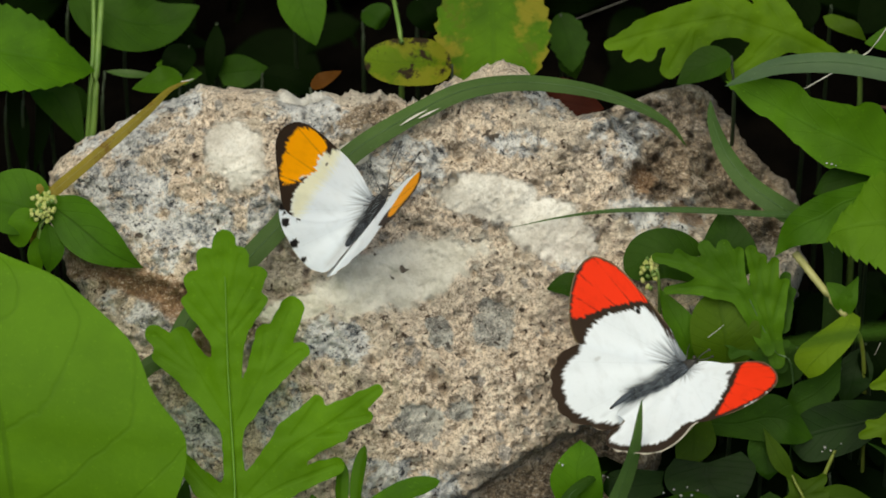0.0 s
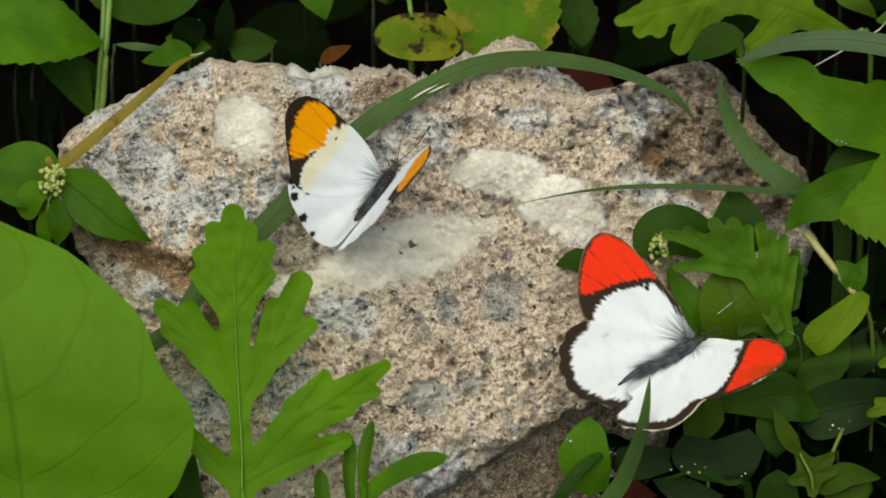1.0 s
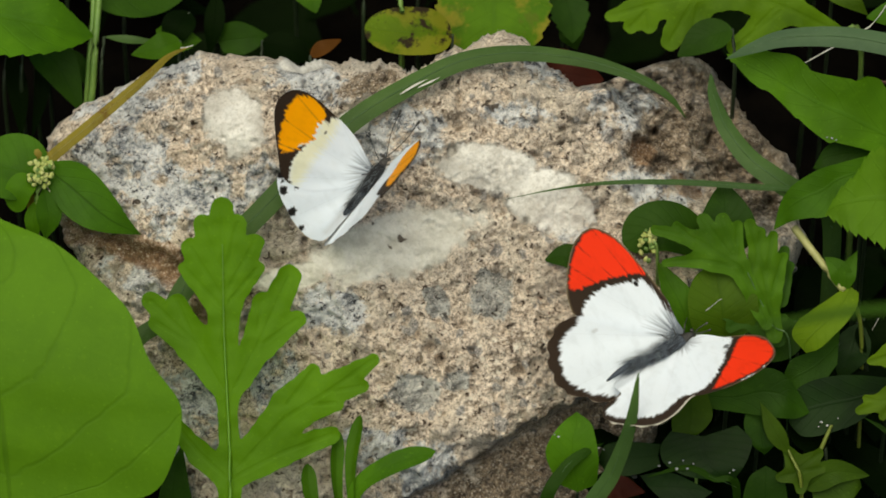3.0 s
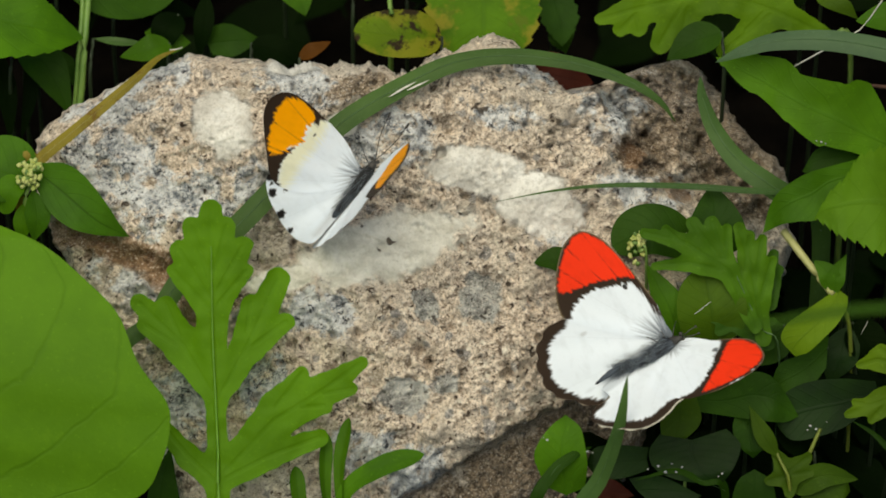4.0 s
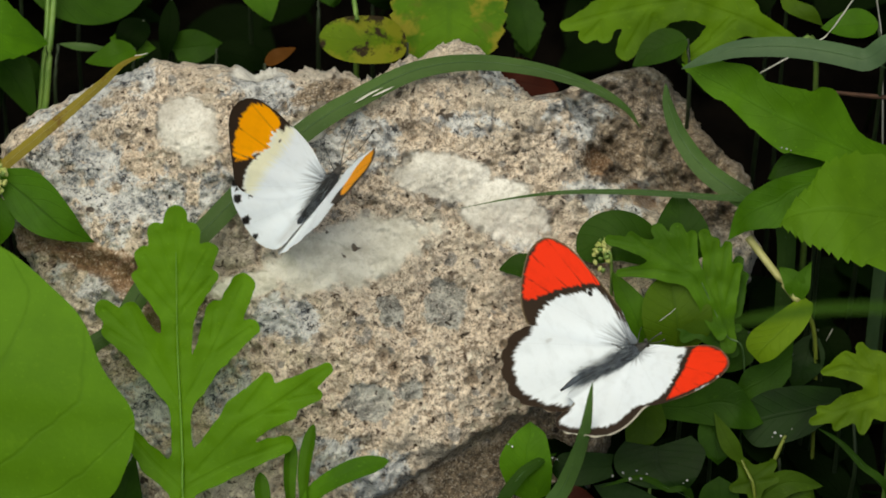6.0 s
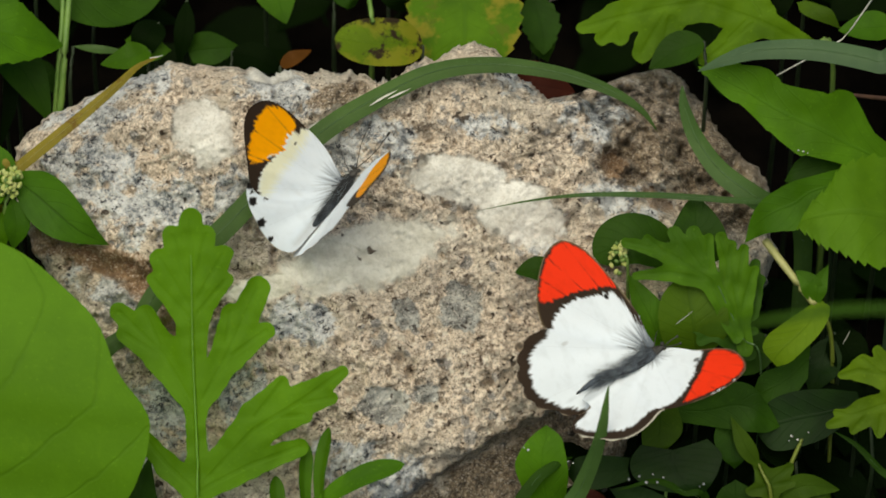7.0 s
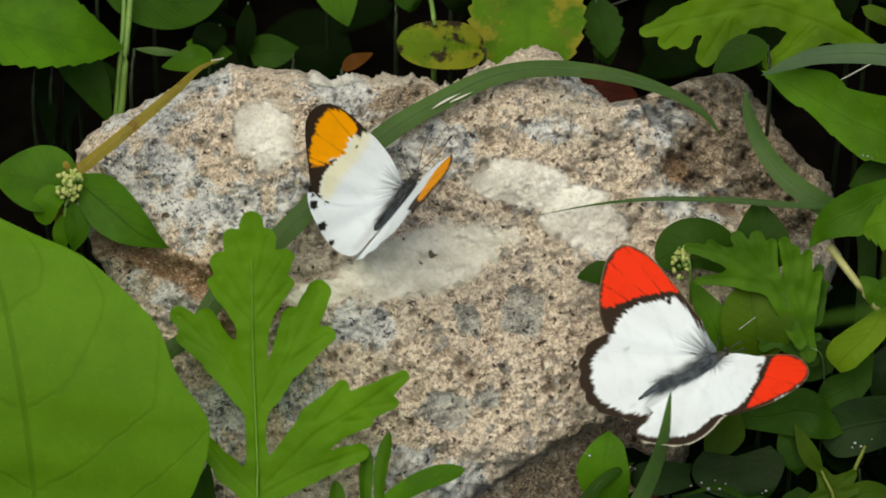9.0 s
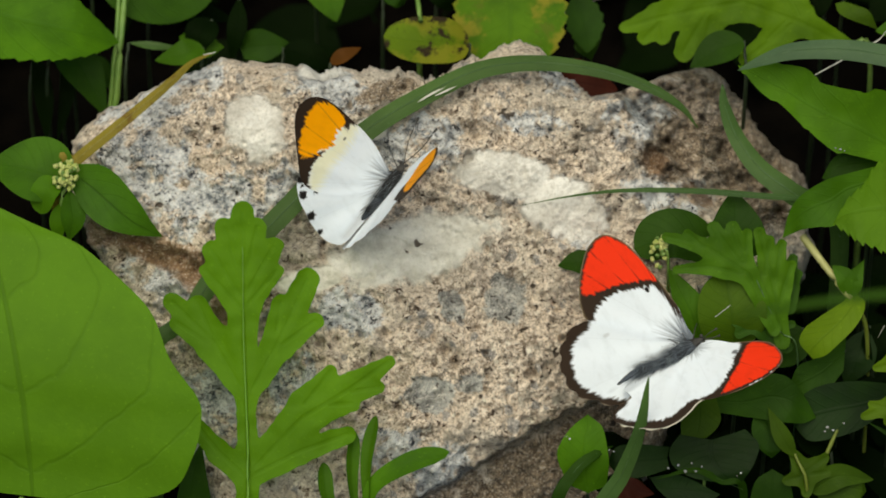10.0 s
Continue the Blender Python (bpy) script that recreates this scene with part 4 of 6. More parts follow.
back_leaf([(-24.7, 37.2, -20.0), (-22.0, 38.7, -19.0), (-18.8, 40.3, -21.0)], 3.2, DRY, "curled brown dead leaf behind the boulder", "ovate", name="dead_leaf", cat="leaf")
back_leaf([(18.9, 34.5, -16.0), (24.2, 33.5, -13.0), (31.2, 32.3, -15.0)], 9, RED_DRY, "dark red dead leaf wedged behind the boulder", "ovate", name="dead_leaf", cat="leaf", tilt=(0, 0.1, 1))
back_leaf([(55.6, 42.2, -16.0), (50.0, 40.2, -15.0), (45.2, 36.8, -16.0)], 7, DEEP, "dull leaf below a lobed leaf", "ovate")

grown([(-55.2, 42.7, -54.5, 41.0, -54.1, 38.8, -34), (-51.3, 44.6, -50.7, 41.5, -49.6, 38.5, -33), (-46.2, 40.7, -46.2, 40.7, -46.2, 40.7, -34)], MID, "green leaf in the shade behind the boulder")
grown([(-43.8, 43.4, -43.2, 40.6, -42.1, 38.4, -36), (-38.8, 44.4, -38.2, 41.1, -37.7, 38.1, -35), (-32.5, 41.5, -32.5, 41.5, -32.5, 41.5, -36)], DEEP, "dim green leaf in the shade behind the boulder")
grown([(-79.7, 40.5, -76.9, 38.9, -75.3, 40.0, -38), (-73.5, 35.6, -71.3, 36.1, -69.5, 37.8, -37), (-67.7, 31.2, -67.7, 31.2, -67.7, 31.2, -38)], DEEP, "dark green leaf hanging in the shade")
grown([(24.0, 46.6, 25.1, 45.5, 26.7, 46.1, -40), (23.4, 41.6, 25.6, 42.1, 28.3, 43.2, -38), (26.8, 39.1, 26.8, 39.1, 26.8, 39.1, -40)], DEEP, "small dim leaf behind the boulder")


def pale_stalks():
    p = plant("pale_stalk", (-66.6, 30.5, -24.0), "pair of pale green plant stalks behind the boulder")
    stem(p, [rooted((-68.1, 18.8, -34.0)), (-67.9, 20.9, -33.0), (-66.8, 31.7, -27.0), (-66.1, 41.4, -26.0), (-65.3, 55.8, -30.0)], 0.75, PALE_GREEN, taper=0.8)
    stem(p, [rooted((-68.8, 18.8, -35.0)), (-68.6, 21.0, -34.0), (-67.6, 34.9, -27.0), (-66.8, 45.8, -27.0), (-66.9, 55.8, -30.0)], 0.55, PALE_GREEN, taper=0.8)
    return p


pale_stalks()


def lobed_leaf():
    p = plant("lobed_leaf_plant", (77.3, 43.3, -20.0), "bright green leaf with rounded oak-like lobes")
    lobed(p, [
        ((77.4, 41.2, -21.0), (66.4, 46.2, -19.0), 0.9, 2.7), ((66.4, 46.2, -19.0), (55.6, 49.9, -18.4), 2.9, 3.6), ((55.6, 49.9, -18.4), (47.0, 48.4, -18.4), 3.6, 3.8),
        ((47.0, 48.4, -18.4), (39.4, 46.7, -18.8), 3.8, 2.9), ((39.4, 46.7, -18.8), (32.6, 44.7, -19.2), 2.5, 0.9), ((39.4, 45.6, -18.8), (36.4, 42.6, -19.0), 2.7, 1.1),
        ((39.4, 45.4, -18.8), (40.1, 42.6, -19.0), 2.5, 1.1), ((48.3, 47.5, -18.4), (44.0, 40.0, -19.2), 3.4, 1.7), ((49.3, 46.9, -18.4), (47.9, 40.2, -19.0), 3.2, 0.9),
        ((64.8, 45.6, -19.0), (56.5, 38.9, -19.6), 2.9, 1.5), ((64.2, 46.5, -19.0), (60.5, 42.7, -19.4), 2.7, 1.7), ((56.7, 50.7, -18.6), (48.3, 56.0, -19.4), 2.7, 1.7),
        ((66.4, 47.5, -19.0), (61.1, 56.2, -20.0), 2.9, 2.3)], OAK, cup=0.1, ripple=0.4)
    stem(p, [rooted((82.2, 38.2, -26.0)), (80.9, 38.6, -24.0), (76.3, 41.7, -21.0)], 0.6)
    return p


lobed_leaf()
back_leaf([(71.5, 55.7, -28.0), (69.1, 50.1, -26.0), (67.6, 46.4, -27.0)], 8, DARK, "leaf behind a lobed leaf, deep shade in its colour", "ovate")
back_leaf([(91.0, 44.8, -8.0), (85.6, 44.5, -7.0), (80.2, 43.9, -8.0)], 6.5, MID, "green leaf tip above a grass blade", "ovate")
TWIG_THING = plant("twig", (82.3, 42.5, -6.0), "thin bleached twig among the leaves", "twig")
stem(TWIG_THING, [rooted((97.6, 40.6, -10.0)), (90.5, 47.7, -4.0), (79.9, 41.6, -3.0), (68.2, 35.1, -2.0)], 0.16, TWIG, "shaft", taper=0.8)
BROWN_TWIG = plant("twig", (92.0, 30.0, -14.0), "thin reddish brown twig in the shade of the leaves", "twig")
stem(BROWN_TWIG, [(96.1, 30.9, -14), (88.5, 31.5, -13), (83.4, 32.0, -13)], 0.5, RED_TWIG, "shaft", taper=0.7)
TWIG_DIM = plant("twig", (24.2, 50.5, -50.0), "thin grey twig deep in the undergrowth", "twig")
stem(TWIG_DIM, [(19.8, 48.6, -56.0), (24.3, 50.7, -54.0), (31.0, 53.1, -52.0), (41.0, 56.8, -50.0)], 0.14, GREY_TWIG, "shaft", taper=0.8)

grown([(73.5, 49.8, 75.2, 50.3, 77.5, 49.6, -20), (74.9, 47.4, 77.5, 47.6, 80.1, 48.3, -19), (81.9, 44.9, 81.9, 44.9, 81.9, 44.9, -20)], OLIVE, "dull olive leaf hanging above a grass blade")

# plants to the right of the boulder
grown([(94.0, 20.4, 94.0, 16.2, 94.0, 13.0, 4), (86.2, 23.6, 86.6, 19.5, 86.2, 16.1, 6), (82.1, 30.5, 80.3, 22.3, 79.5, 18.5, 7), (78.7, 32.1, 75.2, 24.9, 72.9, 19.8, 8), (76.3, 31.4, 71.6, 26.4, 70.6, 20.6, 8), (71.0, 32.5, 67.9, 28.2, 66.9, 23.3, 8), (68.0, 33.7, 64.6, 30.1, 64.4, 25.9, 7), (65.4, 36.0, 61.8, 31.8, 61.2, 28.7, 7), (60.2, 36.9, 58.2, 33.7, 57.4, 31.4, 6), (56.1, 36.8, 55.3, 35.4, 54.9, 34.0, 5), (53.1, 36.5, 53.1, 36.5, 53.1, 36.5, 4)], FRESH, "broad pointed green leaf with a shallow toothed rim", cup=0.22, wave=0.03, teeth=5, tooth=0.5)
grown([(78.5, 17.5, 78.5, 14.9, 78.5, 12.8, 12), (73.3, 16.1, 73.3, 13.3, 73.9, 9.7, 12), (69.6, 15.0, 70.2, 11.2, 71.0, 6.4, 13), (66.5, 13.3, 67.1, 9.9, 67.6, 6.0, 13), (64.2, 11.5, 64.7, 8.4, 64.9, 5.5, 12), (62.6, 8.7, 62.9, 6.4, 63.4, 4.8, 10), (61.5, 3.8, 61.5, 3.8, 61.5, 3.8, 9)], MID, "green leaf lobe reaching over the boulder's edge", cup=0.2, wave=0.03)
grown([(95.0, 18.1, 95.0, 7.7, 95.1, -2.6, 13), (85.2, 19.8, 85.3, 9.2, 85.3, -0.6, 15), (81.2, 19.0, 81.2, 9.7, 81.3, 0.5, 16), (78.1, 17.5, 77.6, 9.5, 78.2, 2.1, 16), (75.9, 14.0, 74.5, 8.9, 75.1, 3.2, 16), (73.1, 11.2, 72.1, 8.1, 72.9, 4.9, 15), (70.5, 6.6, 70.5, 6.6, 70.5, 6.6, 14)], SIDE, "large light green leaf with a saw-toothed rim", cup=0.14, wave=0.03, teeth=11, tooth=1.1)
grown([(80.6, 19.7, 80.6, 18.4, 80.6, 17.0, 4), (74.5, 20.1, 74.8, 18.2, 75.3, 15.9, 5), (71.4, 19.2, 71.1, 17.1, 71.4, 14.8, 5), (69.2, 15.3, 69.2, 15.3, 69.2, 15.3, 4)], DEEP, "leaf under broad leaves, shade in its green")
back_leaf([(53.0, -0.4, 4.0), (53.1, 5.3, 6.0), (52.5, 12.9, 4.0)], 11, DEEP, "leaf against the boulder, shade in its green", "ovate")
back_leaf([(49.8, 1.2, 4.0), (41.3, 4.3, 7.0), (33.8, 1.4, 6.0)], 10.5, DEEP, "rounded green leaf behind a butterfly wing", "round")
back_leaf([(27.7, -3.0, 7.0), (23.5, -1.1, 8.0), (19.4, -1.8, 7.0)], 5.2, DEEP, "small dark leaf tip behind a wing", "ovate")
back_leaf([(46.5, -17.6, 8.0), (44.5, -10.3, 10.0), (40.2, -2.0, 9.0)], 7.0, MID, "green oval leaf beside the butterfly", "ovate")
back_leaf([(52.7, -16.6, 8.0), (52.0, -10.3, 11.0), (50.7, -2.5, 10.0)], 13, OLIVE, "round browning green leaf", "round", nv=10)
HEAD = plant("flowering_herb", (38.6, 0.1, 8.0), "pale flower cluster on a thin stalk behind the butterfly")
stem(HEAD, [rooted((40.8, -4.1, 7.0)), (40.2, -3.0, 8.0), (38.6, 1.7, 9.0)], 0.4)
flower_cluster(HEAD, (38.3, 1.1, 9.5), (1.6, 3.2), 26, 9)


def cut_leaf():
    p = plant("mugwort", (64.2, -12.4, 8.0), "lobed mugwort leaf spreading beside the butterfly", "plant")
    lobed(p, [
        ((60.0, -13.4, 10.6), (55.0, -3.0, 11.8), 1.0, 1.7), ((55.0, -3.0, 11.8), (47.2, 2.0, 12.2), 1.8, 1.5), ((47.2, 2.0, 12.2), (39.5, 3.8, 12.2), 1.4, 0.7),
        ((53.5, -2.8, 11.8), (47.8, -1.7, 12.3), 1.7, 1.4), ((47.8, -1.7, 12.2), (41.4, -2.3, 12.2), 1.3, 0.5), ((53.5, -0.9, 12.0), (48.3, 5.7, 12.6), 1.7, 1.0),
        ((54.0, 0.1, 12.0), (51.9, 5.7, 12.6), 1.5, 1.1), ((54.5, -0.9, 12.0), (54.7, 4.7, 12.4), 1.3, 0.7), ((46.2, 2.2, 12.2), (43.6, 4.5, 12.4), 1.1, 0.7)], CUT)
    lobed(p, [
        ((61.7, -15.5, 9.6), (59.6, -4.0, 11.0), 1.2, 2.2), ((59.6, -4.0, 11.0), (57.0, 4.9, 11.8), 2.1, 0.9), ((60.0, -5.1, 11.0), (61.2, 2.8, 11.4), 1.9, 0.7),
        ((61.0, -8.2, 10.6), (63.1, -1.1, 11.0), 1.7, 0.7), ((58.2, -3.0, 11.0), (58.9, 3.2, 11.6), 1.4, 0.8)], CUT)
    # the lower lobes are shaded by colour: same leaf, darker green
    lobed(p, [
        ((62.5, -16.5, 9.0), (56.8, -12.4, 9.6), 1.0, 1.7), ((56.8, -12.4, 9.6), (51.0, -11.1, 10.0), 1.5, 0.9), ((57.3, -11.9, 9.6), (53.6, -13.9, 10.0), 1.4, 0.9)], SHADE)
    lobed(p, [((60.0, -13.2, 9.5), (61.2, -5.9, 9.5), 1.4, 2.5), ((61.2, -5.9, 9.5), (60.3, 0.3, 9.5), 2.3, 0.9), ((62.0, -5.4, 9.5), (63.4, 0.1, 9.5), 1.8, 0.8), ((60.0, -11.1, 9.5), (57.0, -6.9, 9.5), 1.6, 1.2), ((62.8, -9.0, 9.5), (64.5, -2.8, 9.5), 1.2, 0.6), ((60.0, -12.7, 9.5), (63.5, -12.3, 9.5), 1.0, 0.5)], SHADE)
    stem(p, [rooted((65.5, -20.8, 4.0)), (64.8, -18.7, 7.0), (61.1, -13.4, 10.0), (56.5, -4.0, 12.4)], 0.22, GRASS_RIB, "midrib", taper=0.3)
    return p


cut_leaf()


def oval_leaf_stalk():
    p = plant("stalked_herb", (74.4, -7.2, 10.0), "oval green leaf on a pale yellow stalk")
    stem(p, [(65.4, 4.3, 8.0), (69.6, -1.5, 11.0), (74.2, -7.4, 12.0)], 0.8, PALE_STEM, taper=0.8)
    stem(p, [(74.2, -7.4, 12.0), (78.0, -15.6, 6.0), rooted((80.0, -19.8, 3.0))], 0.5, OLIVE_STEM, "lower_stem", taper=0.6)
    blade_leaf(p, [(73.9, -7.0, 75.5, -6.6, 76.9, -7.7, 12), (70.7, -9.1, 73.5, -9.9, 76.5, -9.8, 13.5), (67.6, -11.2, 71.0, -12.7, 74.8, -12.7, 14), (65.3, -13.1, 68.3, -15.2, 71.9, -15.7, 14), (64.6, -15.7, 66.8, -17.1, 69.5, -17.9, 13.5), (67.2, -18.7, 67.2, -18.7, 67.2, -18.7, 13)], LIME, cup=0.12)
    leaf(p, [(74.6, -7.4, 12.0), (74.7, -4.0, 13.0), (76.7, 0.1, 12.0)], 3.4, MID, "lance")
    leaf(p, [(74.2, -6.6, 12.0), (73.1, -3.5, 13.0), (70.7, -1.1, 12.0)], 4, MID, "ovate")
    return p


oval_leaf_stalk()


def light_toothed_leaf():
    p = plant("leafy_herb", (92.0, -26.8, 14.0), "light yellow-green deeply toothed leaf")
    lobed(p, [((89.7, -24.5, 15.5), (83.5, -26.6, 15.5), 1.7, 2.4), ((83.5, -26.6, 15.5), (76.7, -29.0, 15.5), 2.3, 0.6), ((88.6, -20.2, 15.5), (81.9, -19.2, 15.5), 2.9, 1.7), ((81.9, -19.2, 15.5), (78.6, -20.2, 15.5), 1.6, 0.4), ((85.7, -19.7, 15.5), (82.6, -17.1, 15.5), 1.9, 0.7), ((87.6, -19.1, 15.5), (85.3, -15.6, 15.5), 1.9, 0.8), ((83.3, -27.4, 15.5), (81.0, -30.1, 15.5), 1.6, 0.6), ((86.1, -27.4, 15.5), (85.6, -30.7, 15.5), 1.9, 0.7), ((80.4, -27.6, 15.5), (77.8, -26.9, 15.5), 1.1, 0.4), ((88.6, -19.1, 15.5), (89.2, -26.4, 15.5), 2.6, 2.4)], LIME)
    stem(p, [rooted((91.8, -31.1, 8.0)), (91.7, -29.0, 11.0), (90.0, -25.7, 14.0)], 0.5)
    return p


light_toothed_leaf()
grown([(21.6, -42.7, 25.4, -44.3, 28.8, -42.9, 12), (19.5, -37.5, 24.6, -38.5, 29.2, -38.5, 14), (20.3, -34.4, 24.6, -34.4, 28.5, -33.9, 14.5), (22.5, -31.5, 25.2, -31.8, 27.7, -31.5, 14), (25.2, -29.5, 25.2, -29.5, 25.2, -29.5, 13)], FRESH, "bright oval leaf at the foot of the boulder", cup=0.1)
grown([(43.5, -27.0, 46.3, -26.0, 49.5, -26.4, 8), (42.8, -30.4, 46.3, -30.4, 50.3, -30.4, 9), (43.1, -33.8, 45.7, -33.7, 48.4, -33.2, 9), (45.0, -35.3, 45.0, -35.3, 45.0, -35.3, 8)], OLIVE, "yellow-green leaf below the butterfly")
grown([(48.4, -24.7, 48.2, -26.8, 48.5, -28.9, 7), (53.9, -24.1, 54.3, -27.0, 54.3, -29.7, 8), (59.0, -21.7, 59.7, -25.9, 59.0, -30.3, 9), (62.9, -22.3, 63.6, -26.7, 63.1, -30.8, 9), (66.1, -25.9, 66.2, -28.5, 65.9, -30.9, 8), (68.4, -29.9, 68.4, -29.9, 68.4, -29.9, 7)], SHADE, "pointed leaf under the red wing tip, half shade in its green", cup=0.15, wave=0.05)
grown([(74.1, -14.2, 73.9, -17.2, 73.6, -21.0, 5), (68.8, -18.4, 69.7, -21.0, 70.9, -24.2, 6), (64.9, -20.3, 66.1, -23.1, 67.5, -25.9, 6), (63.2, -24.9, 63.2, -24.9, 63.2, -24.9, 5)], SHADE, "leaf below an oval leaf, half shade in its green", cup=0.15)
grown([(75.9, -14.1, 77.7, -13.4, 79.1, -14.3, 3), (73.0, -16.9, 76.4, -18.2, 80.0, -17.4, 3.5), (73.1, -20.6, 75.6, -21.2, 78.9, -20.8, 3), (74.4, -24.2, 74.4, -24.2, 74.4, -24.2, 2)], DUSK, "heart-shaped leaf in the shade, darkened in its colour")
grown([(82.7, -23.4, 83.4, -25.5, 82.8, -27.3, 5), (76.2, -22.9, 76.8, -27.3, 77.4, -31.6, 6), (70.9, -23.4, 71.5, -28.3, 71.7, -33.7, 6.5), (67.2, -24.7, 67.3, -29.4, 67.5, -34.3, 6.5), (64.9, -26.8, 64.8, -29.6, 65.3, -32.7, 6), (63.4, -29.6, 63.4, -29.6, 63.4, -29.6, 5)], DUSK, "wide leaf in the undergrowth, shade in its green", cup=0.1)
grown([(56.6, -29.4, 59.3, -29.0, 61.8, -29.6, 8), (56.1, -32.4, 59.3, -32.9, 62.7, -33.4, 9), (57.4, -35.5, 59.7, -36.1, 61.8, -35.7, 9), (60.0, -37.6, 60.0, -37.6, 60.0, -37.6, 8)], SHADE, "small green leaf beside a yellow shoot")
back_leaf([(85.4, -27.1, 2.0), (76.8, -26.0, 3.0), (67.5, -25.0, 2.0), (65.5, -25.0, 1.0)], 9, DARK, "leaf in the undergrowth, deep shade in its colour", "ovate")
back_leaf([(71.8, -36.5, 2.0), (68.5, -32.3, 3.0), (73.8, -26.0, 2.0)], 8, DARK, "leaf in the undergrowth, deep shade in its colour", "ovate")
back_leaf([(78.8, -12.5, 2.0), (81.4, -16.7, 3.0), (82.5, -20.9, 2.0)], 8, DARK, "leaf low in the plants, deep shade in its colour", "ovate")
back_leaf([(66.0, -13.0, 3.0), (62.0, -17.0, 4.0), (57.0, -19.0, 3.0)], 9, DEEP, "leaf behind the red wing tip, shade in its green", "ovate")


def clover():
    p = plant("clover", (49.6, -41.6, 8.0), "clover with rounded wet leaflets, shade in their green")
    for stations in (
            [(42.6, -33.2, 48.6, -34.2, 54.9, -32.1, 9), (40.7, -36.1, 48.4, -36.6, 57.4, -34.8, 9.5), (41.5, -39.2, 49.4, -38.8, 56.9, -37.7, 10), (45.9, -41.5, 51.5, -40.8, 55.5, -40.4, 10), (53.9, -42.5, 53.9, -42.5, 53.9, -42.5, 9)],
            [(40.7, -35.6, 40.3, -37.7, 40.8, -39.7, 9), (34.3, -35.1, 34.8, -38.2, 35.5, -41.3, 10), (30.6, -35.8, 30.7, -38.7, 31.4, -41.1, 10), (29.1, -38.7, 29.1, -38.7, 29.1, -38.7, 9)],
            [(37.0, -41.4, 38.5, -43.5, 40.6, -45.5, 8), (42.7, -40.9, 44.8, -43.6, 45.8, -47.1, 8.5), (50.5, -44.5, 50.5, -44.5, 50.5, -44.5, 8)]):
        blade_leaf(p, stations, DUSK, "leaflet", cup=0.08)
    stem(p, [rooted((47.5, -46.0, 3.0)), (47.4, -44.8, 6.0), (47.4, -40.1, 9.0)], 0.4)
    q = plant("clover", (61.6, -47.8, 8.0), "deep green rounded clover leaflets at the foot of the plants")
    for stations, tone in (
            ([(55.8, -46.6, 60.5, -48.1, 64.5, -46.6, 7), (57.1, -41.8, 60.3, -42.6, 63.3, -41.8, 8), (60.2, -39.6, 60.2, -39.6, 60.2, -39.6, 8)], DEEP),
            ([(68.8, -41.9, 68.8, -44.0, 69.1, -46.3, 7), (72.9, -39.6, 73.5, -42.9, 74.2, -46.7, 8), (76.9, -41.0, 76.7, -43.3, 76.3, -45.6, 8), (78.0, -43.6, 78.0, -43.6, 78.0, -43.6, 7)], OLIVE)):
        blade_leaf(q, stations, tone, "leaflet", cup=0.08)
    stem(q, [rooted((62.5, -52.3, 3.0)), (62.2, -51.1, 6.0), (62.0, -48.8, 7.0)], 0.4)


clover()


def yellow_shoot():
    p = plant("yellow_shoot", (66.2, -43.6, 8.0), "yellowish young shoot rising from the undergrowth")
    stem(p, [rooted((67.7, -47.9, 6.0)), (66.7, -43.6, 9.0), (64.5, -37.3, 10.0), (61.5, -30.1, 9.0)], 0.4, OLIVE_STEM, taper=0.5)
    lobed(p, [
        ((66.6, -43.8, 9.5), (66.3, -40.0, 9.5), 0.8, 2.1), ((66.1, -40.2, 9.5), (64.0, -36.5, 9.5), 1.9, 0.7), ((66.5, -40.0, 9.5), (69.9, -37.3, 9.5), 1.9, 0.7),
        ((67.2, -40.4, 9.5), (70.1, -40.0, 9.5), 1.7, 0.8), ((65.3, -40.9, 9.5), (62.8, -41.7, 9.5), 1.7, 0.7)], OLIVE)
    leaf(p, [(64.4, -37.3, 10.0), (61.6, -33.1, 11.0), (59.0, -27.7, 10.0)], 3.4, OLIVE, "lance")
    stem(p, [(69.6, -41.5, 4), (70.2, -37.7, 6), (71.7, -33.8, 7), (72.5, -32.1, 7)], 0.45, OLIVE_STEM, "side_stem", taper=0.7)
    leaf(p, [(67.5, -43.9, 8.0), (72.4, -40.7, 9.4), (79.3, -41.4, 8.0)], 5.0, OLIVE, "ovate")
    return p


yellow_shoot()


# ---- litter ----
def litter(path, width, material, label, tilt=(0, 0.3, 1)):
    p = plant("dead_leaf", path[0], label, "leaf")
    leaf(p, path, width, material, "ovate", tilt=tilt, wave=0.08, name="blade")
    stem(p, [rooted(path[0]), (path[0][0], path[0][1] - 3, path[0][2] - 2), path[0]], 0.2, DIM_STEM, "stalk")


litter([(28.7, -46.7, 10.0), (32.8, -43.7, 11.0), (38.0, -44.4, 10.0)], 5, RED_DRY, "dark red-brown dead leaf on the soil")
for a, b, name in (((48.8, -11.0, 13.2), (51.7, -8.7, 13.4), "dry_straw"), ((81.2, -12.4, 6.0), (79.9, -14.7, 6.5), "dry_straw")):
    bit = plant(name, a, "tiny pale straw lying on a leaf", "straw")
    stem(bit, [a, ((a[0] + b[0]) / 2, (a[1] + b[1]) / 2, a[2] + 0.4), b], 0.06, TWIG, "shaft", taper=0.6)


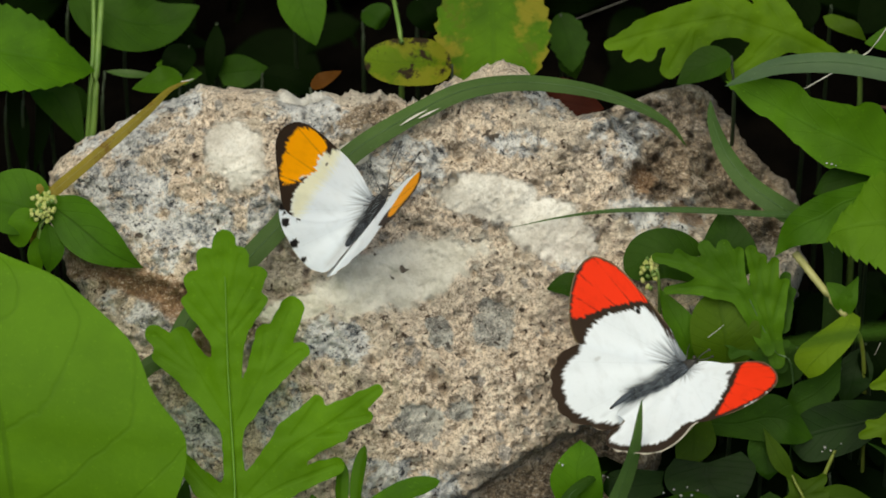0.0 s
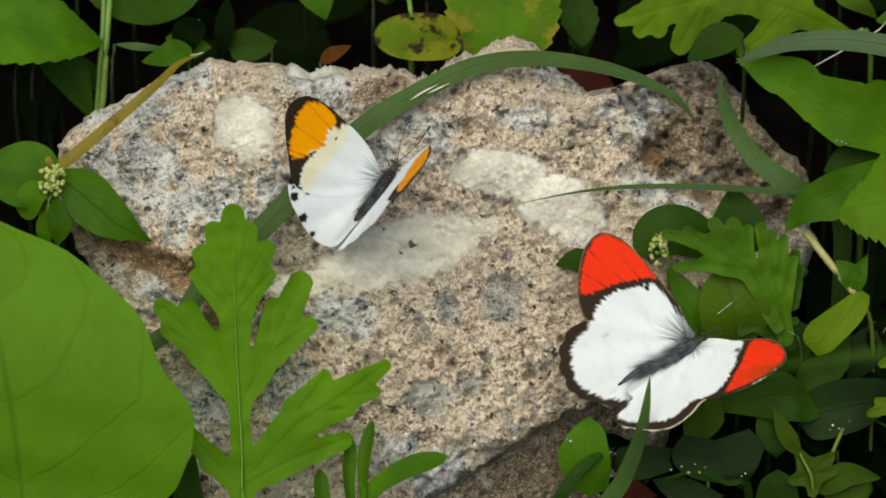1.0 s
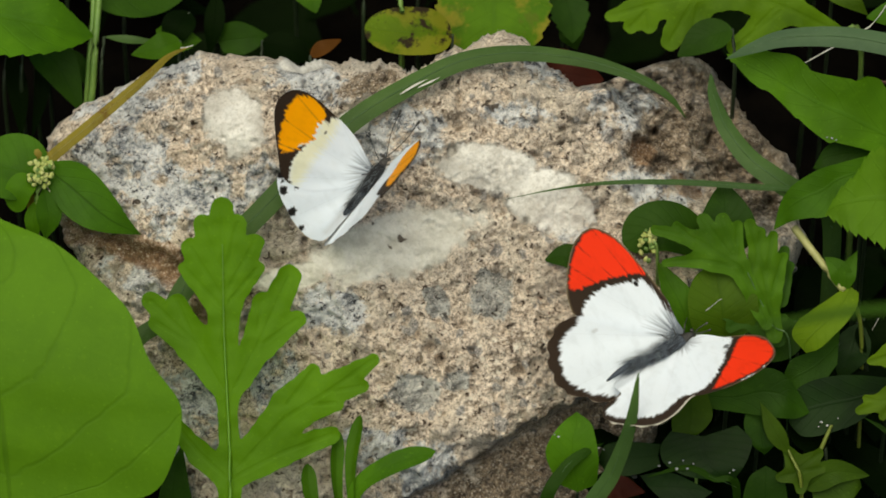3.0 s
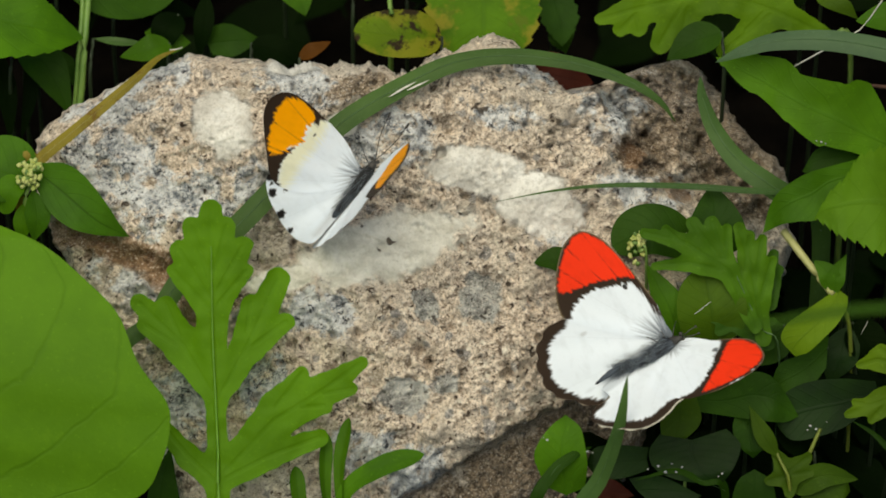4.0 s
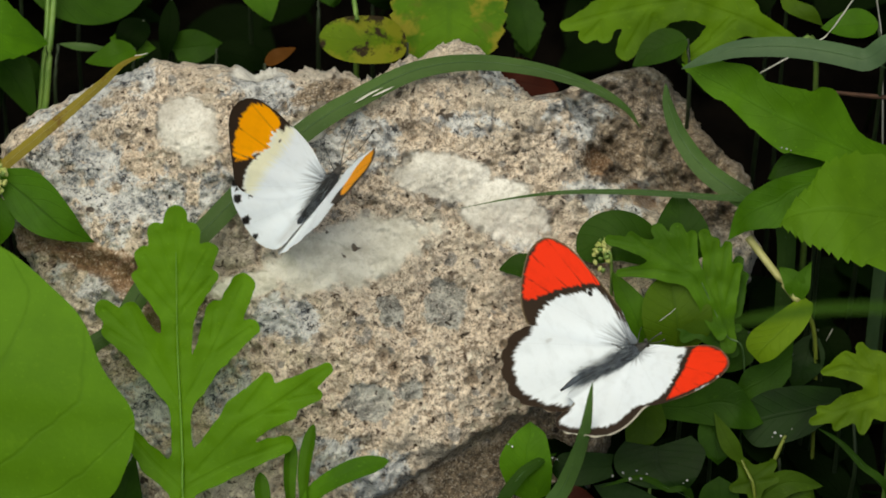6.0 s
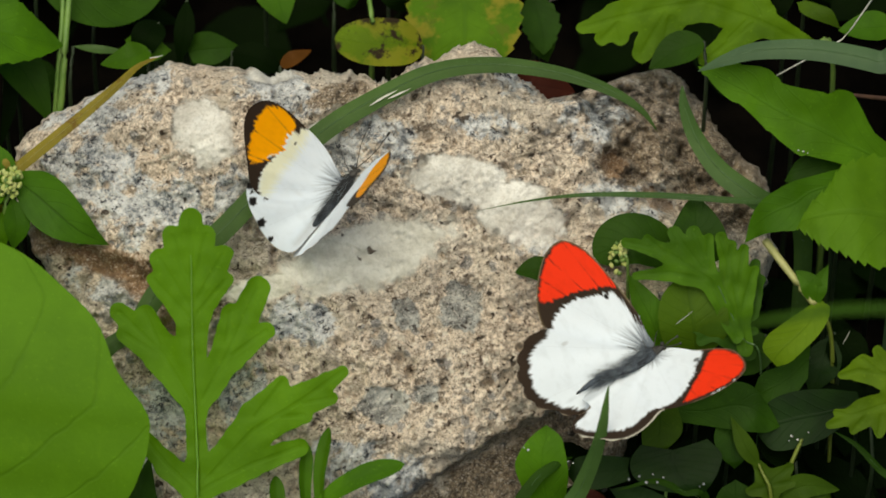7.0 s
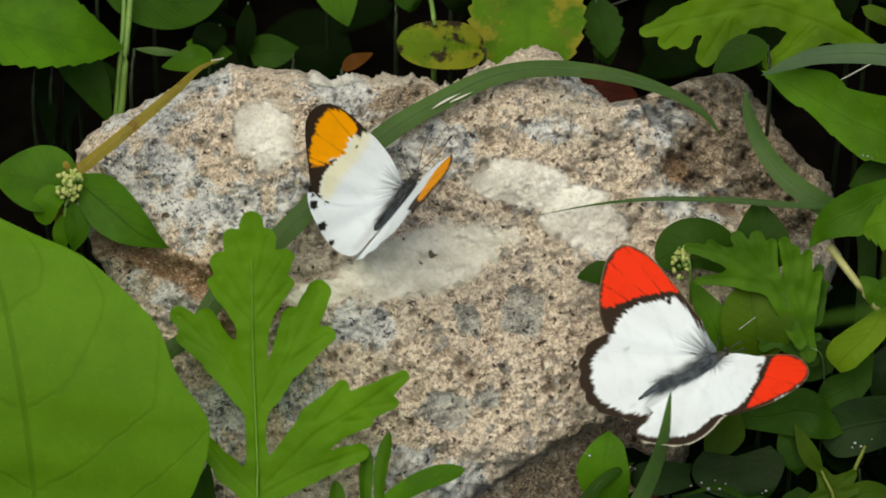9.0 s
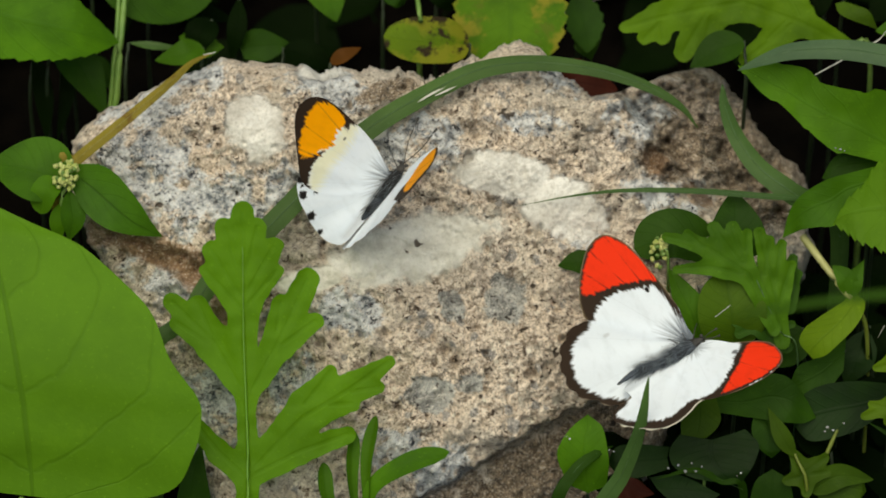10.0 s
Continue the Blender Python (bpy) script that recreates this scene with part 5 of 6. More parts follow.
# ---- dew drops ----
def dew(place, radius):
    bm = bmesh.new()
    bmesh.ops.create_icosphere(bm, subdivisions=2, radius=radius * 0.00042)
    bmesh.ops.scale(bm, vec=(1, 1, 0.75), verts=bm.verts)
    bmesh.ops.translate(bm, vec=at(place), verts=bm.verts)
    tagged(part("dew_drop", bm, DROP), "round dew drop on a green leaf, whitened to imitate its glint", "drop", "dew drops")


for spot, r in (((40.4, -39.5, 11.4), 0.5), ((42.3, -38.9, 11.5), 0.6), ((43.6, -40.0, 11.5), 0.8), ((44.8, -38.5, 11.4), 0.45), ((45.6, -40.0, 11.3), 0.6), ((46.7, -39.1, 11.2), 0.5),
                ((54.1, -40.3, 10.6), 0.6), ((53.4, -40.8, 10.6), 0.35), ((70.5, -31.6, 7.4), 0.7), ((71.6, -32.2, 7.4), 0.6), ((70.0, -32.4, 7.4), 0.4), ((73.6, -30.9, 7.2), 0.35), ((29.2, -36.1, 14.4), 0.5),
                ((30.1, -36.4, 14.2), 0.4), ((21.8, -34.0, 15.6), 0.6), ((21.1, -33.6, 15.6), 0.35), ((72.2, 20.7, 9.2), 0.6), ((71.3, 20.9, 9.2), 0.4), ((73.0, 20.4, 9.2), 0.4)):
    dew(spot, r)


# ---- undergrowth ----
def undergrowth(name, count, box, size, material, label, seed):
    """Crowded small leaves on thin stalks, as one mass."""
    rnd = random.Random(seed)
    bm = bmesh.new()
    for k in range(count):
        q = Vector([lo + (hi - lo) * (rnd.random() if i == 2 else rnd.betavariate(1.6, 1.6)) for i, (lo, hi) in enumerate(box)]) * 0.001
        q.z *= 0.6 + 0.8 * max(0.0, 0.5 + noise.noise(q * 14))
        turn = rnd.random() * math.tau
        way = Vector((math.cos(turn), math.sin(turn), rnd.uniform(-0.5, 0.35)))
        long = size * 0.001 * rnd.uniform(0.6, 1.4)
        tip = q + way * long
        leaf_mesh(bm, [q, (q + tip) / 2 + Vector((0, 0, long * 0.12)), tip], long * rnd.uniform(0.4, 0.75), (0, -0.4, 1), "ovate", nv=4, nu=8, seed=k)
        tube_mesh(bm, [Vector((q.x + rnd.uniform(-0.01, 0.01), q.y + rnd.uniform(-0.01, 0.01), -0.004)), q], 0.0005, 4)
    tagged(part(name, bm, material), label, "plants", kind="stuff")


# tall mass, mostly out of view, added to block sky light; painted shade-dark
undergrowth("undergrowth", 560, ((-340, 340), (140, 420), (75, 190)), 34, DARK, "dense undergrowth added behind the boulder to block light, shade in its green", 3)
undergrowth("undergrowth", 60, ((-200, 200), (112, 165), (2, 22)), 20, DARK, "low leaves close to the soil, shade in their colour", 5)
# two unseen side masses, added only to cut the light from the sides
undergrowth("undergrowth", 160, ((102, 330), (-110, 190), (20, 110)), 26, DARK, "dense leaves out of view beside the boulder, added to keep light out", 7)
undergrowth("undergrowth", 160, ((-340, -106), (-110, 190), (10, 100)), 26, DARK, "dense leaves out of view beside the boulder, added to keep light out", 8)
undergrowth("undergrowth", 110, ((25, 100), (-45, 60), (2, 14)), 14, DARK, "low leaves close to the soil, shade in their colour", 11)

def ground_cover():
    """Small creeping leaves that cover the soil round the boulder and thin out with distance."""
    rnd = random.Random(21)
    bm = bmesh.new()
    for k in range(1500):
        far, turn = 0.16 + abs(rnd.gauss(0, 0.55)), rnd.random() * math.tau
        x, y = math.cos(turn) * far, math.sin(turn) * far
        if abs(x) < 0.13 and -0.16 < y < 0.2:
            continue
        q = Vector((x, y, 0.004 + rnd.random() * 0.03))
        spin = rnd.random() * math.tau
        long = rnd.uniform(0.016, 0.04)
        tip = q + Vector((math.cos(spin), math.sin(spin), rnd.uniform(-0.1, 0.4))) * long
        leaf_mesh(bm, [q, (q + tip) / 2 + Vector((0, 0, long * 0.1)), tip], long * rnd.uniform(0.4, 0.7), (0, -0.2, 1), "ovate", nv=2, nu=6, seed=k)
    tagged(part("ground_cover", bm, DEEP), "low creeping green leaves over the shade-black soil", "plants", kind="stuff")


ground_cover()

# ---- butterflies ----
# wing outlines and colour fields in millimetres: along the body, along the span
FORE_A = ((1.8, -0.3), (2.5, 1.5), (3.2, 3.9), (4.1, 5.9), (4.8, 8.1), (5.4, 11.1), (5.7, 14.3), (6.0, 17.7), (5.9, 20.9), (5.3, 23.2), (3.8, 24.8), (1.9, 25.3), (-0.1, 24.6), (-2.2, 22.8), (-4.4, 20.5), (-6.6, 18.1), (-8.1, 16.4), (-9.0, 14.8), (-9.2, 12.5), (-7.7, 8.0), (-3.4, 2.9))
FORE_A_TIP = ((3.1, 22.8), (4.7, 22.4), (5.6, 21.0), (5.7, 18.3), (5.3, 16.0), (4.1, 15.5), (2.1, 15.1), (0.2, 14.5), (-1.3, 14.7), (-2.4, 15.8), (-3.2, 15.8), (-4.4, 16.8), (-5.3, 18.0), (-5.0, 19.3), (-3.9, 20.3), (-2.5, 20.9), (-0.9, 21.9), (1.1, 22.7))
FORE_A_DARK = ((3.7, 28.3), (9.5, 20.9), (6.6, 12.6), (5.2, 14.8), (5.5, 17.7), (5.0, 20.8), (2.6, 22.4), (-1.5, 20.9), (-4.4, 19.1), (-5.0, 18.0), (-3.2, 16.1), (-2.1, 15.0), (-3.8, 15.6), (-5.2, 15.5), (-6.8, 14.9), (-8.9, 13.6), (-9.4, 12.5), (-11.0, 15.4), (-8.0, 20.2))
FORE_A_YELLOW = ((-8.9, 12.7), (-5.2, 15.5), (-2.5, 15.2), (-0.2, 14.3), (3.1, 15.0), (5.0, 14.7), (4.9, 12.9), (0.4, 12.0), (-3.4, 12.3), (-7.5, 11.7))
HIND_A = ((1.7, -0.4), (-3.4, 5.3), (-7.5, 10.5), (-7.9, 14.4), (-8.2, 16.0), (-9.7, 15.1), (-11.0, 13.6), (-12.0, 12.0), (-12.8, 10.1), (-13.7, 8.0), (-14.3, 5.7), (-14.6, 3.6), (-14.3, 1.7), (-13.5, 0.2), (-11.8, -0.4), (-9.7, -0.5), (-7.0, -0.7), (-1.9, -0.8))
HIND_D = ((-1.9, -1.6), (-6.4, -0.8), (-10.3, -2.2), (-13.0, -2.8), (-14.1, -1.4), (-12.9, 6.3), (-10.1, 13.5), (-7.0, 20.7), (-4.7, 22.1), (-1.5, 20.6), (1.1, 19.2), (2.0, 5.8), (0.7, -1.2))
FORE_D = ((0.7, -1.4), (4.6, -0.6), (7.4, 2.3), (10.0, 7.3), (11.5, 11.9), (11.7, 17.8), (10.7, 22.5), (8.2, 27.5), (5.1, 29.0), (1.5, 28.0), (-0.2, 22.7), (-0.8, 12.2))
FORE_D_TIP = ((1.7, 18.4), (4.1, 12.5), (6.9, 11.2), (10.2, 11.1), (11.2, 14.4), (11.1, 18.6), (8.2, 24.8), (4.9, 25.4), (2.0, 24.4))
FORE_B = ((0.9, 0.1), (1.1, 3.1), (1.4, 6.4), (1.1, 9.5), (0.6, 13.0), (0.0, 16.1), (-0.7, 19.4), (-1.9, 22.6), (-3.9, 25.0), (-5.9, 25.4), (-8.4, 24.4), (-10.5, 22.4), (-12.4, 19.9), (-14.0, 17.0), (-14.7, 14.5), (-14.4, 12.3), (-9.6, 7.2), (-4.0, 2.4))
FORE_B_TIP = ((-4.1, 24.7), (-2.1, 22.2), (-0.9, 19.1), (-0.2, 15.7), (0.3, 13.1), (-1.7, 14.1), (-5.2, 15.3), (-7.8, 15.9), (-10.5, 16.3), (-12.7, 16.9), (-13.0, 17.9), (-11.7, 19.9), (-10.0, 22.1), (-8.1, 23.8), (-6.0, 24.8))
FORE_B_BAND = ((0.9, 13.0), (1.3, 9.5), (1.5, 6.1), (1.1, 4.0), (0.7, 6.1), (0.2, 9.6), (-0.5, 12.2), (-2.2, 13.1), (-4.7, 13.9), (-7.8, 14.7), (-10.6, 14.4), (-12.7, 13.4), (-14.2, 12.2), (-15.2, 14.5), (-14.6, 17.1), (-13.2, 18.6), (-10.3, 16.7), (-5.1, 15.5))
HIND_B = ((1.0, 0.0), (-4.2, 5.9), (-10.1, 10.2), (-13.7, 12.2), (-15.9, 13.0), (-18.1, 12.8), (-20.1, 11.8), (-21.8, 10.2), (-23.0, 8.2), (-23.6, 5.8), (-23.7, 3.2), (-23.0, 0.9), (-21.4, -0.7), (-19.9, -2.1), (-18.2, -3.8), (-16.6, -4.4), (-14.9, -4.2), (-12.6, -2.9), (-9.4, -1.9), (-3.6, -1.5))
HIND_B_INNER = ((1.0, -2.0), (-1.5, 9.3), (-12.5, 13.0), (-15.3, 11.5), (-17.6, 11.1), (-19.0, 10.3), (-20.2, 9.0), (-21.1, 7.4), (-21.7, 5.6), (-22.0, 3.4), (-21.4, 1.5), (-20.3, -0.2), (-19.3, -1.7), (-16.6, -3.6), (-13.4, -5.3), (-10.1, -3.5))
HIND_C = ((0.3, -0.1), (-7.2, 0.5), (-14.5, 0.9), (-14.5, 5.3), (-17.3, 5.9), (-18.8, 6.7), (-19.4, 8.7), (-18.8, 12.0), (-16.8, 15.3), (-14.3, 18.3), (-11.8, 20.0), (-9.0, 20.3), (-6.6, 19.4), (-4.2, 17.8), (-0.7, 17.3), (2.7, 11.0), (2.5, 3.0))
HIND_C_INNER = ((1.3, -2.1), (-7.2, -1.5), (-14.6, -0.2), (-15.0, 5.2), (-16.4, 6.8), (-18.2, 7.3), (-18.3, 9.0), (-17.3, 11.5), (-14.3, 14.8), (-11.5, 16.9), (-8.7, 17.2), (-6.4, 16.4), (-3.7, 16.1), (-0.4, 18.5), (4.7, 12.0), (4.5, 3.0))
FORE_C = ((0.3, -0.1), (1.8, -0.1), (3.5, 0.8), (5.4, 3.3), (6.8, 5.3), (8.5, 6.7), (11.0, 8.9), (12.7, 11.4), (13.3, 14.8), (13.0, 18.2), (11.6, 20.1), (8.4, 21.0), (3.8, 21.0), (0.0, 19.7), (-3.6, 17.3), (-6.5, 12.3), (-6.6, 5.6))
FORE_C_TIP = ((9.1, 8.3), (11.0, 9.6), (12.4, 12.0), (13.0, 14.8), (12.7, 17.8), (11.4, 19.4), (8.3, 20.0), (3.8, 19.9), (0.5, 19.0), (0.7, 18.1), (2.7, 15.9), (5.0, 13.4), (7.0, 11.2))
FORE_C_BAND = ((8.7, 6.0), (7.4, 8.6), (5.8, 10.3), (4.5, 12.5), (1.9, 15.2), (-0.6, 17.2), (-3.4, 16.8), (-3.8, 17.8), (-0.2, 20.6), (4.2, 21.8), (6.8, 17.5), (10.6, 7.3))

WHITE, BLACK, BROWN = (0.79, 0.85, 0.935), (0.012, 0.010, 0.009), (0.030, 0.018, 0.011)
GREY, SCARLET, ORANGE = (0.13, 0.15, 0.18), (0.86, 0.036, 0.008), (1.0, 0.385, 0.003)


def closed_outline(points, n):
    """n points at even steps of length along a smooth closed curve."""
    p = [Vector((*q, 0)) for q in points]
    m = len(p)
    fine = []
    for i in range(m * 16):
        k, f = divmod(i / 16, 1.0)
        a, b, c, d = (p[(int(k) + j) % m] for j in (-1, 0, 1, 2))
        fine.append(0.5 * (2 * b + (c - a) * f + (2 * a - 5 * b + 4 * c - d) * f * f + (3 * b - 3 * c + d - a) * f ** 3))
    fine.append(fine[0])
    run = [0.0]
    for a, b in zip(fine, fine[1:]):
        run.append(run[-1] + (b - a).length)
    res, k = [], 0
    for i in range(n):
        want = run[-1] * i / n
        while run[k + 1] < want:
            k += 1
        res.append(fine[k].lerp(fine[k + 1], (want - run[k]) / max(1e-9, run[k + 1] - run[k])))
    return res


def mixed(a, b, f):
    f = min(1, max(0, f))
    return tuple(x + (y - x) * f for x, y in zip(a, b))


def inside(points, f, s):
    """How far each place lies inside a closed outline (negative outside), in millimetres."""
    rim = np.array([(q.x, q.y) for q in closed_outline(points, 90)])
    best, odd = np.full(f.shape, 1e9), np.zeros(f.shape, bool)
    for (ax, ay), (bx, by) in zip(rim, np.roll(rim, -1, axis=0)):
        lx, ly = bx - ax, by - ay
        t = np.clip(((f - ax) * lx + (s - ay) * ly) / (lx * lx + ly * ly), 0, 1)
        best = np.minimum(best, np.hypot(f - ax - lx * t, s - ay - ly * t))
        odd ^= ((ay > s) != (by > s)) & (f < (bx - ax) * (s - ay) / (by - ay + 1e-12) + ax)
    return np.where(odd, best, -best)


def streaks(f, s):
    """Rows of scales that run out from the wing's root: long fine teeth."""
    ang, r = math.atan2(f, s), math.hypot(f, s)
    return noise.noise((ang * 34, r * 0.10, 2)) + 0.6 * noise.noise((ang * 75, r * 0.2, 5)) + 0.35 * noise.noise((f * 1.8, s * 1.8, 3))


def hairs_at_root(f, s, near, far):
    """White that greys towards the root in ragged hairs."""
    r = math.hypot(f, s)
    return mixed(GREY, WHITE, (r - near) / (far - near) + 0.6 * noise.noise((math.atan2(f, s) * 16, r * 0.15, 1)))


def veins(f, s, count, wide):
    return step(abs(math.sin(math.atan2(f, s) * count + 0.3)) * math.hypot(f, s), wide, 0.0)


def tint_fore_a(f, s, d):
    w = streaks(f, s)
    c = hairs_at_root(f - 1.5, s, 0.5, 6.0)
    c = mixed(c, (0.90, 0.80, 0.26), 0.45 * step(d["yellow"] + 0.6 * w, -1.8, 0.9))
    c = mixed(c, BROWN, step(max(d["dark"] + 0.25, min(d["tip"] + 1.6, 1.8 - d["rim"])) + 0.45 * w, -0.2, 0.25))
    tip = step(d["tip"] + 0.75 * w, -0.15, 0.3)
    c = mixed(c, ORANGE, tip)
    c = mixed(c, BROWN, 0.8 * tip * veins(f, s, 15, 3.2) * max(step(d["tip"] + 1.5 * w, 1.8, 0.2), 0.25 + 0.4 * w))
    c = mixed(c, BROWN, step(d["rim"], 0.42, 0.2) * step(s, 13.0, 15.0))
    return mixed(c, BLACK, 0.8 * step(math.hypot((f - 2.1) * 0.7, s - 13.3), 0.35, 0.15))


def tint_hind_a(f, s, d):
    c = hairs_at_root(f, s, -1.0, 5.0)
    c = mixed(c, (0.52, 0.53, 0.55), 0.6 * step(abs(s + 0.2 + 0.05 * f), 1.6, 0.2) * step(f, -14, -11))
    for cf, cs, r in ((-10.4, 12.9, 0.85), (-8.5, 11.1, 0.45), (-12.6, 8.9, 0.9), (-14.0, 5.3, 0.6), (-8.4, 15.4, 0.8), (-9.0, 14.2, 0.4)):
        c = mixed(c, BLACK, step(math.hypot(f - cf, s - cs) + 0.45 * noise.noise((f * 2, s * 2, 9)), r + 0.15, r - 0.2))
    return c


def tint_fore_d(f, s, d):
    c = hairs_at_root(f, s, -3.0, 4.0)
    c = mixed(c, BROWN, step(d["tip"], -4.5, -3.0) * step(s, 12.5, 15.0))
    c = mixed(c, (0.95, 0.36, 0.01), step(d["tip"] + 0.5 * streaks(f, s), -0.2, 0.3))
    return mixed(c, BROWN, 0.6 * step(d["tip"], -0.1, 0.5) * veins(f, s, 15, 2.6))


def tint_hind_d(f, s, d):
    c = mixed((0.55, 0.56, 0.58), WHITE, (s + 2) / 5)
    return mixed(c, BLACK, 0.85 * step(d["rim"] + 0.8 * noise.noise((f * 0.9, s * 0.4, 3)), 0.9, 0.2) * step(s, 12, 17))


def tint_fore_b(f, s, d):
    w = streaks(f, s)
    c = hairs_at_root(f, s, 1.6, 6.6)
    c = mixed(c, GREY, 0.7 * step(f + 0.25 * w, 0.1, 1.3) * step(s, 9.5, 4.0))
    c = mixed(c, BROWN, step(max(d["band"] + 0.2, d["tip"] + 0.8) + 0.6 * w, -0.25, 0.3))
    tip = step(d["tip"] + 0.35 * w, -0.2, 0.25)
    c = mixed(c, SCARLET, tip)
    c = mixed(c, (0.12, 0.012, 0.008), 0.75 * tip * veins(f, s, 20, 3.4) * step(d["tip"] + 2.0 * w, 3.2, 0.6))
    c = mixed(c, (0.16, 0.12, 0.07), step(d["rim"], 0.32, 0.15) * max(step(f, -3, -1) * step(s, 6, 11), step(s, 12.4, 13.2)))
    return mixed(c, BLACK, step(math.hypot(f + 2.2, (s - 12.3) * 0.8) + 0.15 * w, 0.55, 0.3))


def tint_hind_b(f, s, d):
    w = streaks(f, s)
    c = mixed(GREY, WHITE, (abs(s + 1.2) + max(0, -f - 9) * 0.30) / 2.8 + 0.45 * noise.noise((f * 0.3, s * 0.7, 5)))
    c = mixed(c, BROWN, step(d["inner"] + 0.55 * w, 0.85, 0.15))
    c = mixed(c, (0.30, 0.24, 0.18), 0.8 * step(d["rim"], 0.22, 0.08) * step(f, -12, -14))
    return mixed(c, (0.45, 0.46, 0.48), 0.5 * step(math.hypot((f + 12.7) * 0.6, s - 8.4), 0.55, 0.2))


def tint_hind_c(f, s, d):
    w = streaks(f, s)
    c = mixed((0.30, 0.33, 0.37), WHITE, s / 3.2 + 0.5 * noise.noise((f * 0.25, s * 0.5, 5)))
    c = mixed(c, BROWN, step(d["inner"] + 0.55 * w, 0.35, -0.3))
    c = mixed(c, (0.72, 0.68, 0.58), 0.9 * step(d["rim"], 0.5, 0.25) * step(s, 10, 13) * step(f, 0.5, -2))
    return mixed(c, (0.30, 0.31, 0.33), 0.6 * step(math.hypot(f + 4.0, (s - 12.8) * 0.6), 0.6, 0.2))


def tint_fore_c(f, s, d):
    w = streaks(f, s)
    c = hairs_at_root(f, s, 0.0, 4.0)
    c = mixed(c, BROWN, step(max(d["band"] + 0.2, d["tip"] + 0.8) + 0.6 * w, -0.25, 0.3))
    tip = step(d["tip"] + 0.35 * w, -0.2, 0.25)
    c = mixed(c, SCARLET, tip)
    c = mixed(c, (0.12, 0.012, 0.008), 0.6 * tip * veins(f, s, 20, 3.0) * step(d["tip"] + 2.0 * w, 2.2, 0.4))
    c = mixed(c, (0.16, 0.10, 0.06), step(d["rim"], 0.32, 0.12) * step(s, 5, 7) * step(f, 0.5, 2.5))
    return mixed(c, BLACK, 0.8 * step(math.hypot(f - 6.3, s - 8.6), 0.8, 0.4))


def wing(parent, name, base, along, span, outline, tint, fields=(), bow=0.06, rings=70, around=220, scallop=0.0):
    """A wing: outline in millimetres (along the body, along the span), carried by two directions in the slope frame.
    fields: named closed outlines of its colours."""
    bm = bmesh.new()
    layer = bm.verts.layers.float_color.new("scales")
    rim = closed_outline(outline, around)
    heart = sum(rim, Vector((0, 0, 0))) / around
    A, B, C = Vector(along), Vector(span), Vector(base)
    N = A.cross(B).normalized()
    if N.z < 0:
        N = -N
    places = [(heart.x, heart.y)]
    for i in range(1, rings + 1):
        for q in rim:
            ang = math.atan2(q.x, q.y)
            dent = 1 - scallop * abs(math.cos(ang * 21)) ** 3 * step(-q.x, 10, 13)
            places.append((heart.x + (q.x * dent - heart.x) * i / rings, heart.y + (q.y * dent - heart.y) * i / rings))
    F, G = (np.array([p[k] for p in places]) for k in (0, 1))
    depth = {"rim": inside(outline, F, G), **{k: inside(v, F, G) for k, v in dict(fields).items()}}
    made = []
    for i, (f, s) in enumerate(places):
        ang, r = math.atan2(f, s), math.hypot(f, s)
        lift = bow * (s * s / 26 - s * 0.6) + 0.09 * math.sin(ang * 13) * min(1, r / 12)
        v = bm.verts.new(SLOPE.to_3x3() @ (C + A * f + B * s + N * lift) * 0.001)
        fold = 0.10 * step(abs(math.sin(ang * 6.5 + 0.4)) * r, 0.5, 0.0) * step(r, 4, 9)
        dust = 1 - fold - 0.10 * max(0.0, noise.fractal((f * 0.5, s * 0.25, 12), 0.8, 2, 3))
        v[layer] = (*(h * dust for h in tint(f, s, {k: float(a[i]) for k, a in depth.items()})), 1)
        made.append(v)
    for k in range(around):
        bm.faces.new((made[0], made[1 + k], made[1 + (k + 1) % around]))
    for i in range(rings - 1):
        for k in range(around):
            a, b = 1 + i * around + k, 1 + i * around + (k + 1) % around
            bm.faces.new((made[a], made[a + around], made[b + around], made[b]))
    bmesh.ops.recalc_face_normals(bm, faces=bm.faces)
    return part(name, bm, WING, parent)


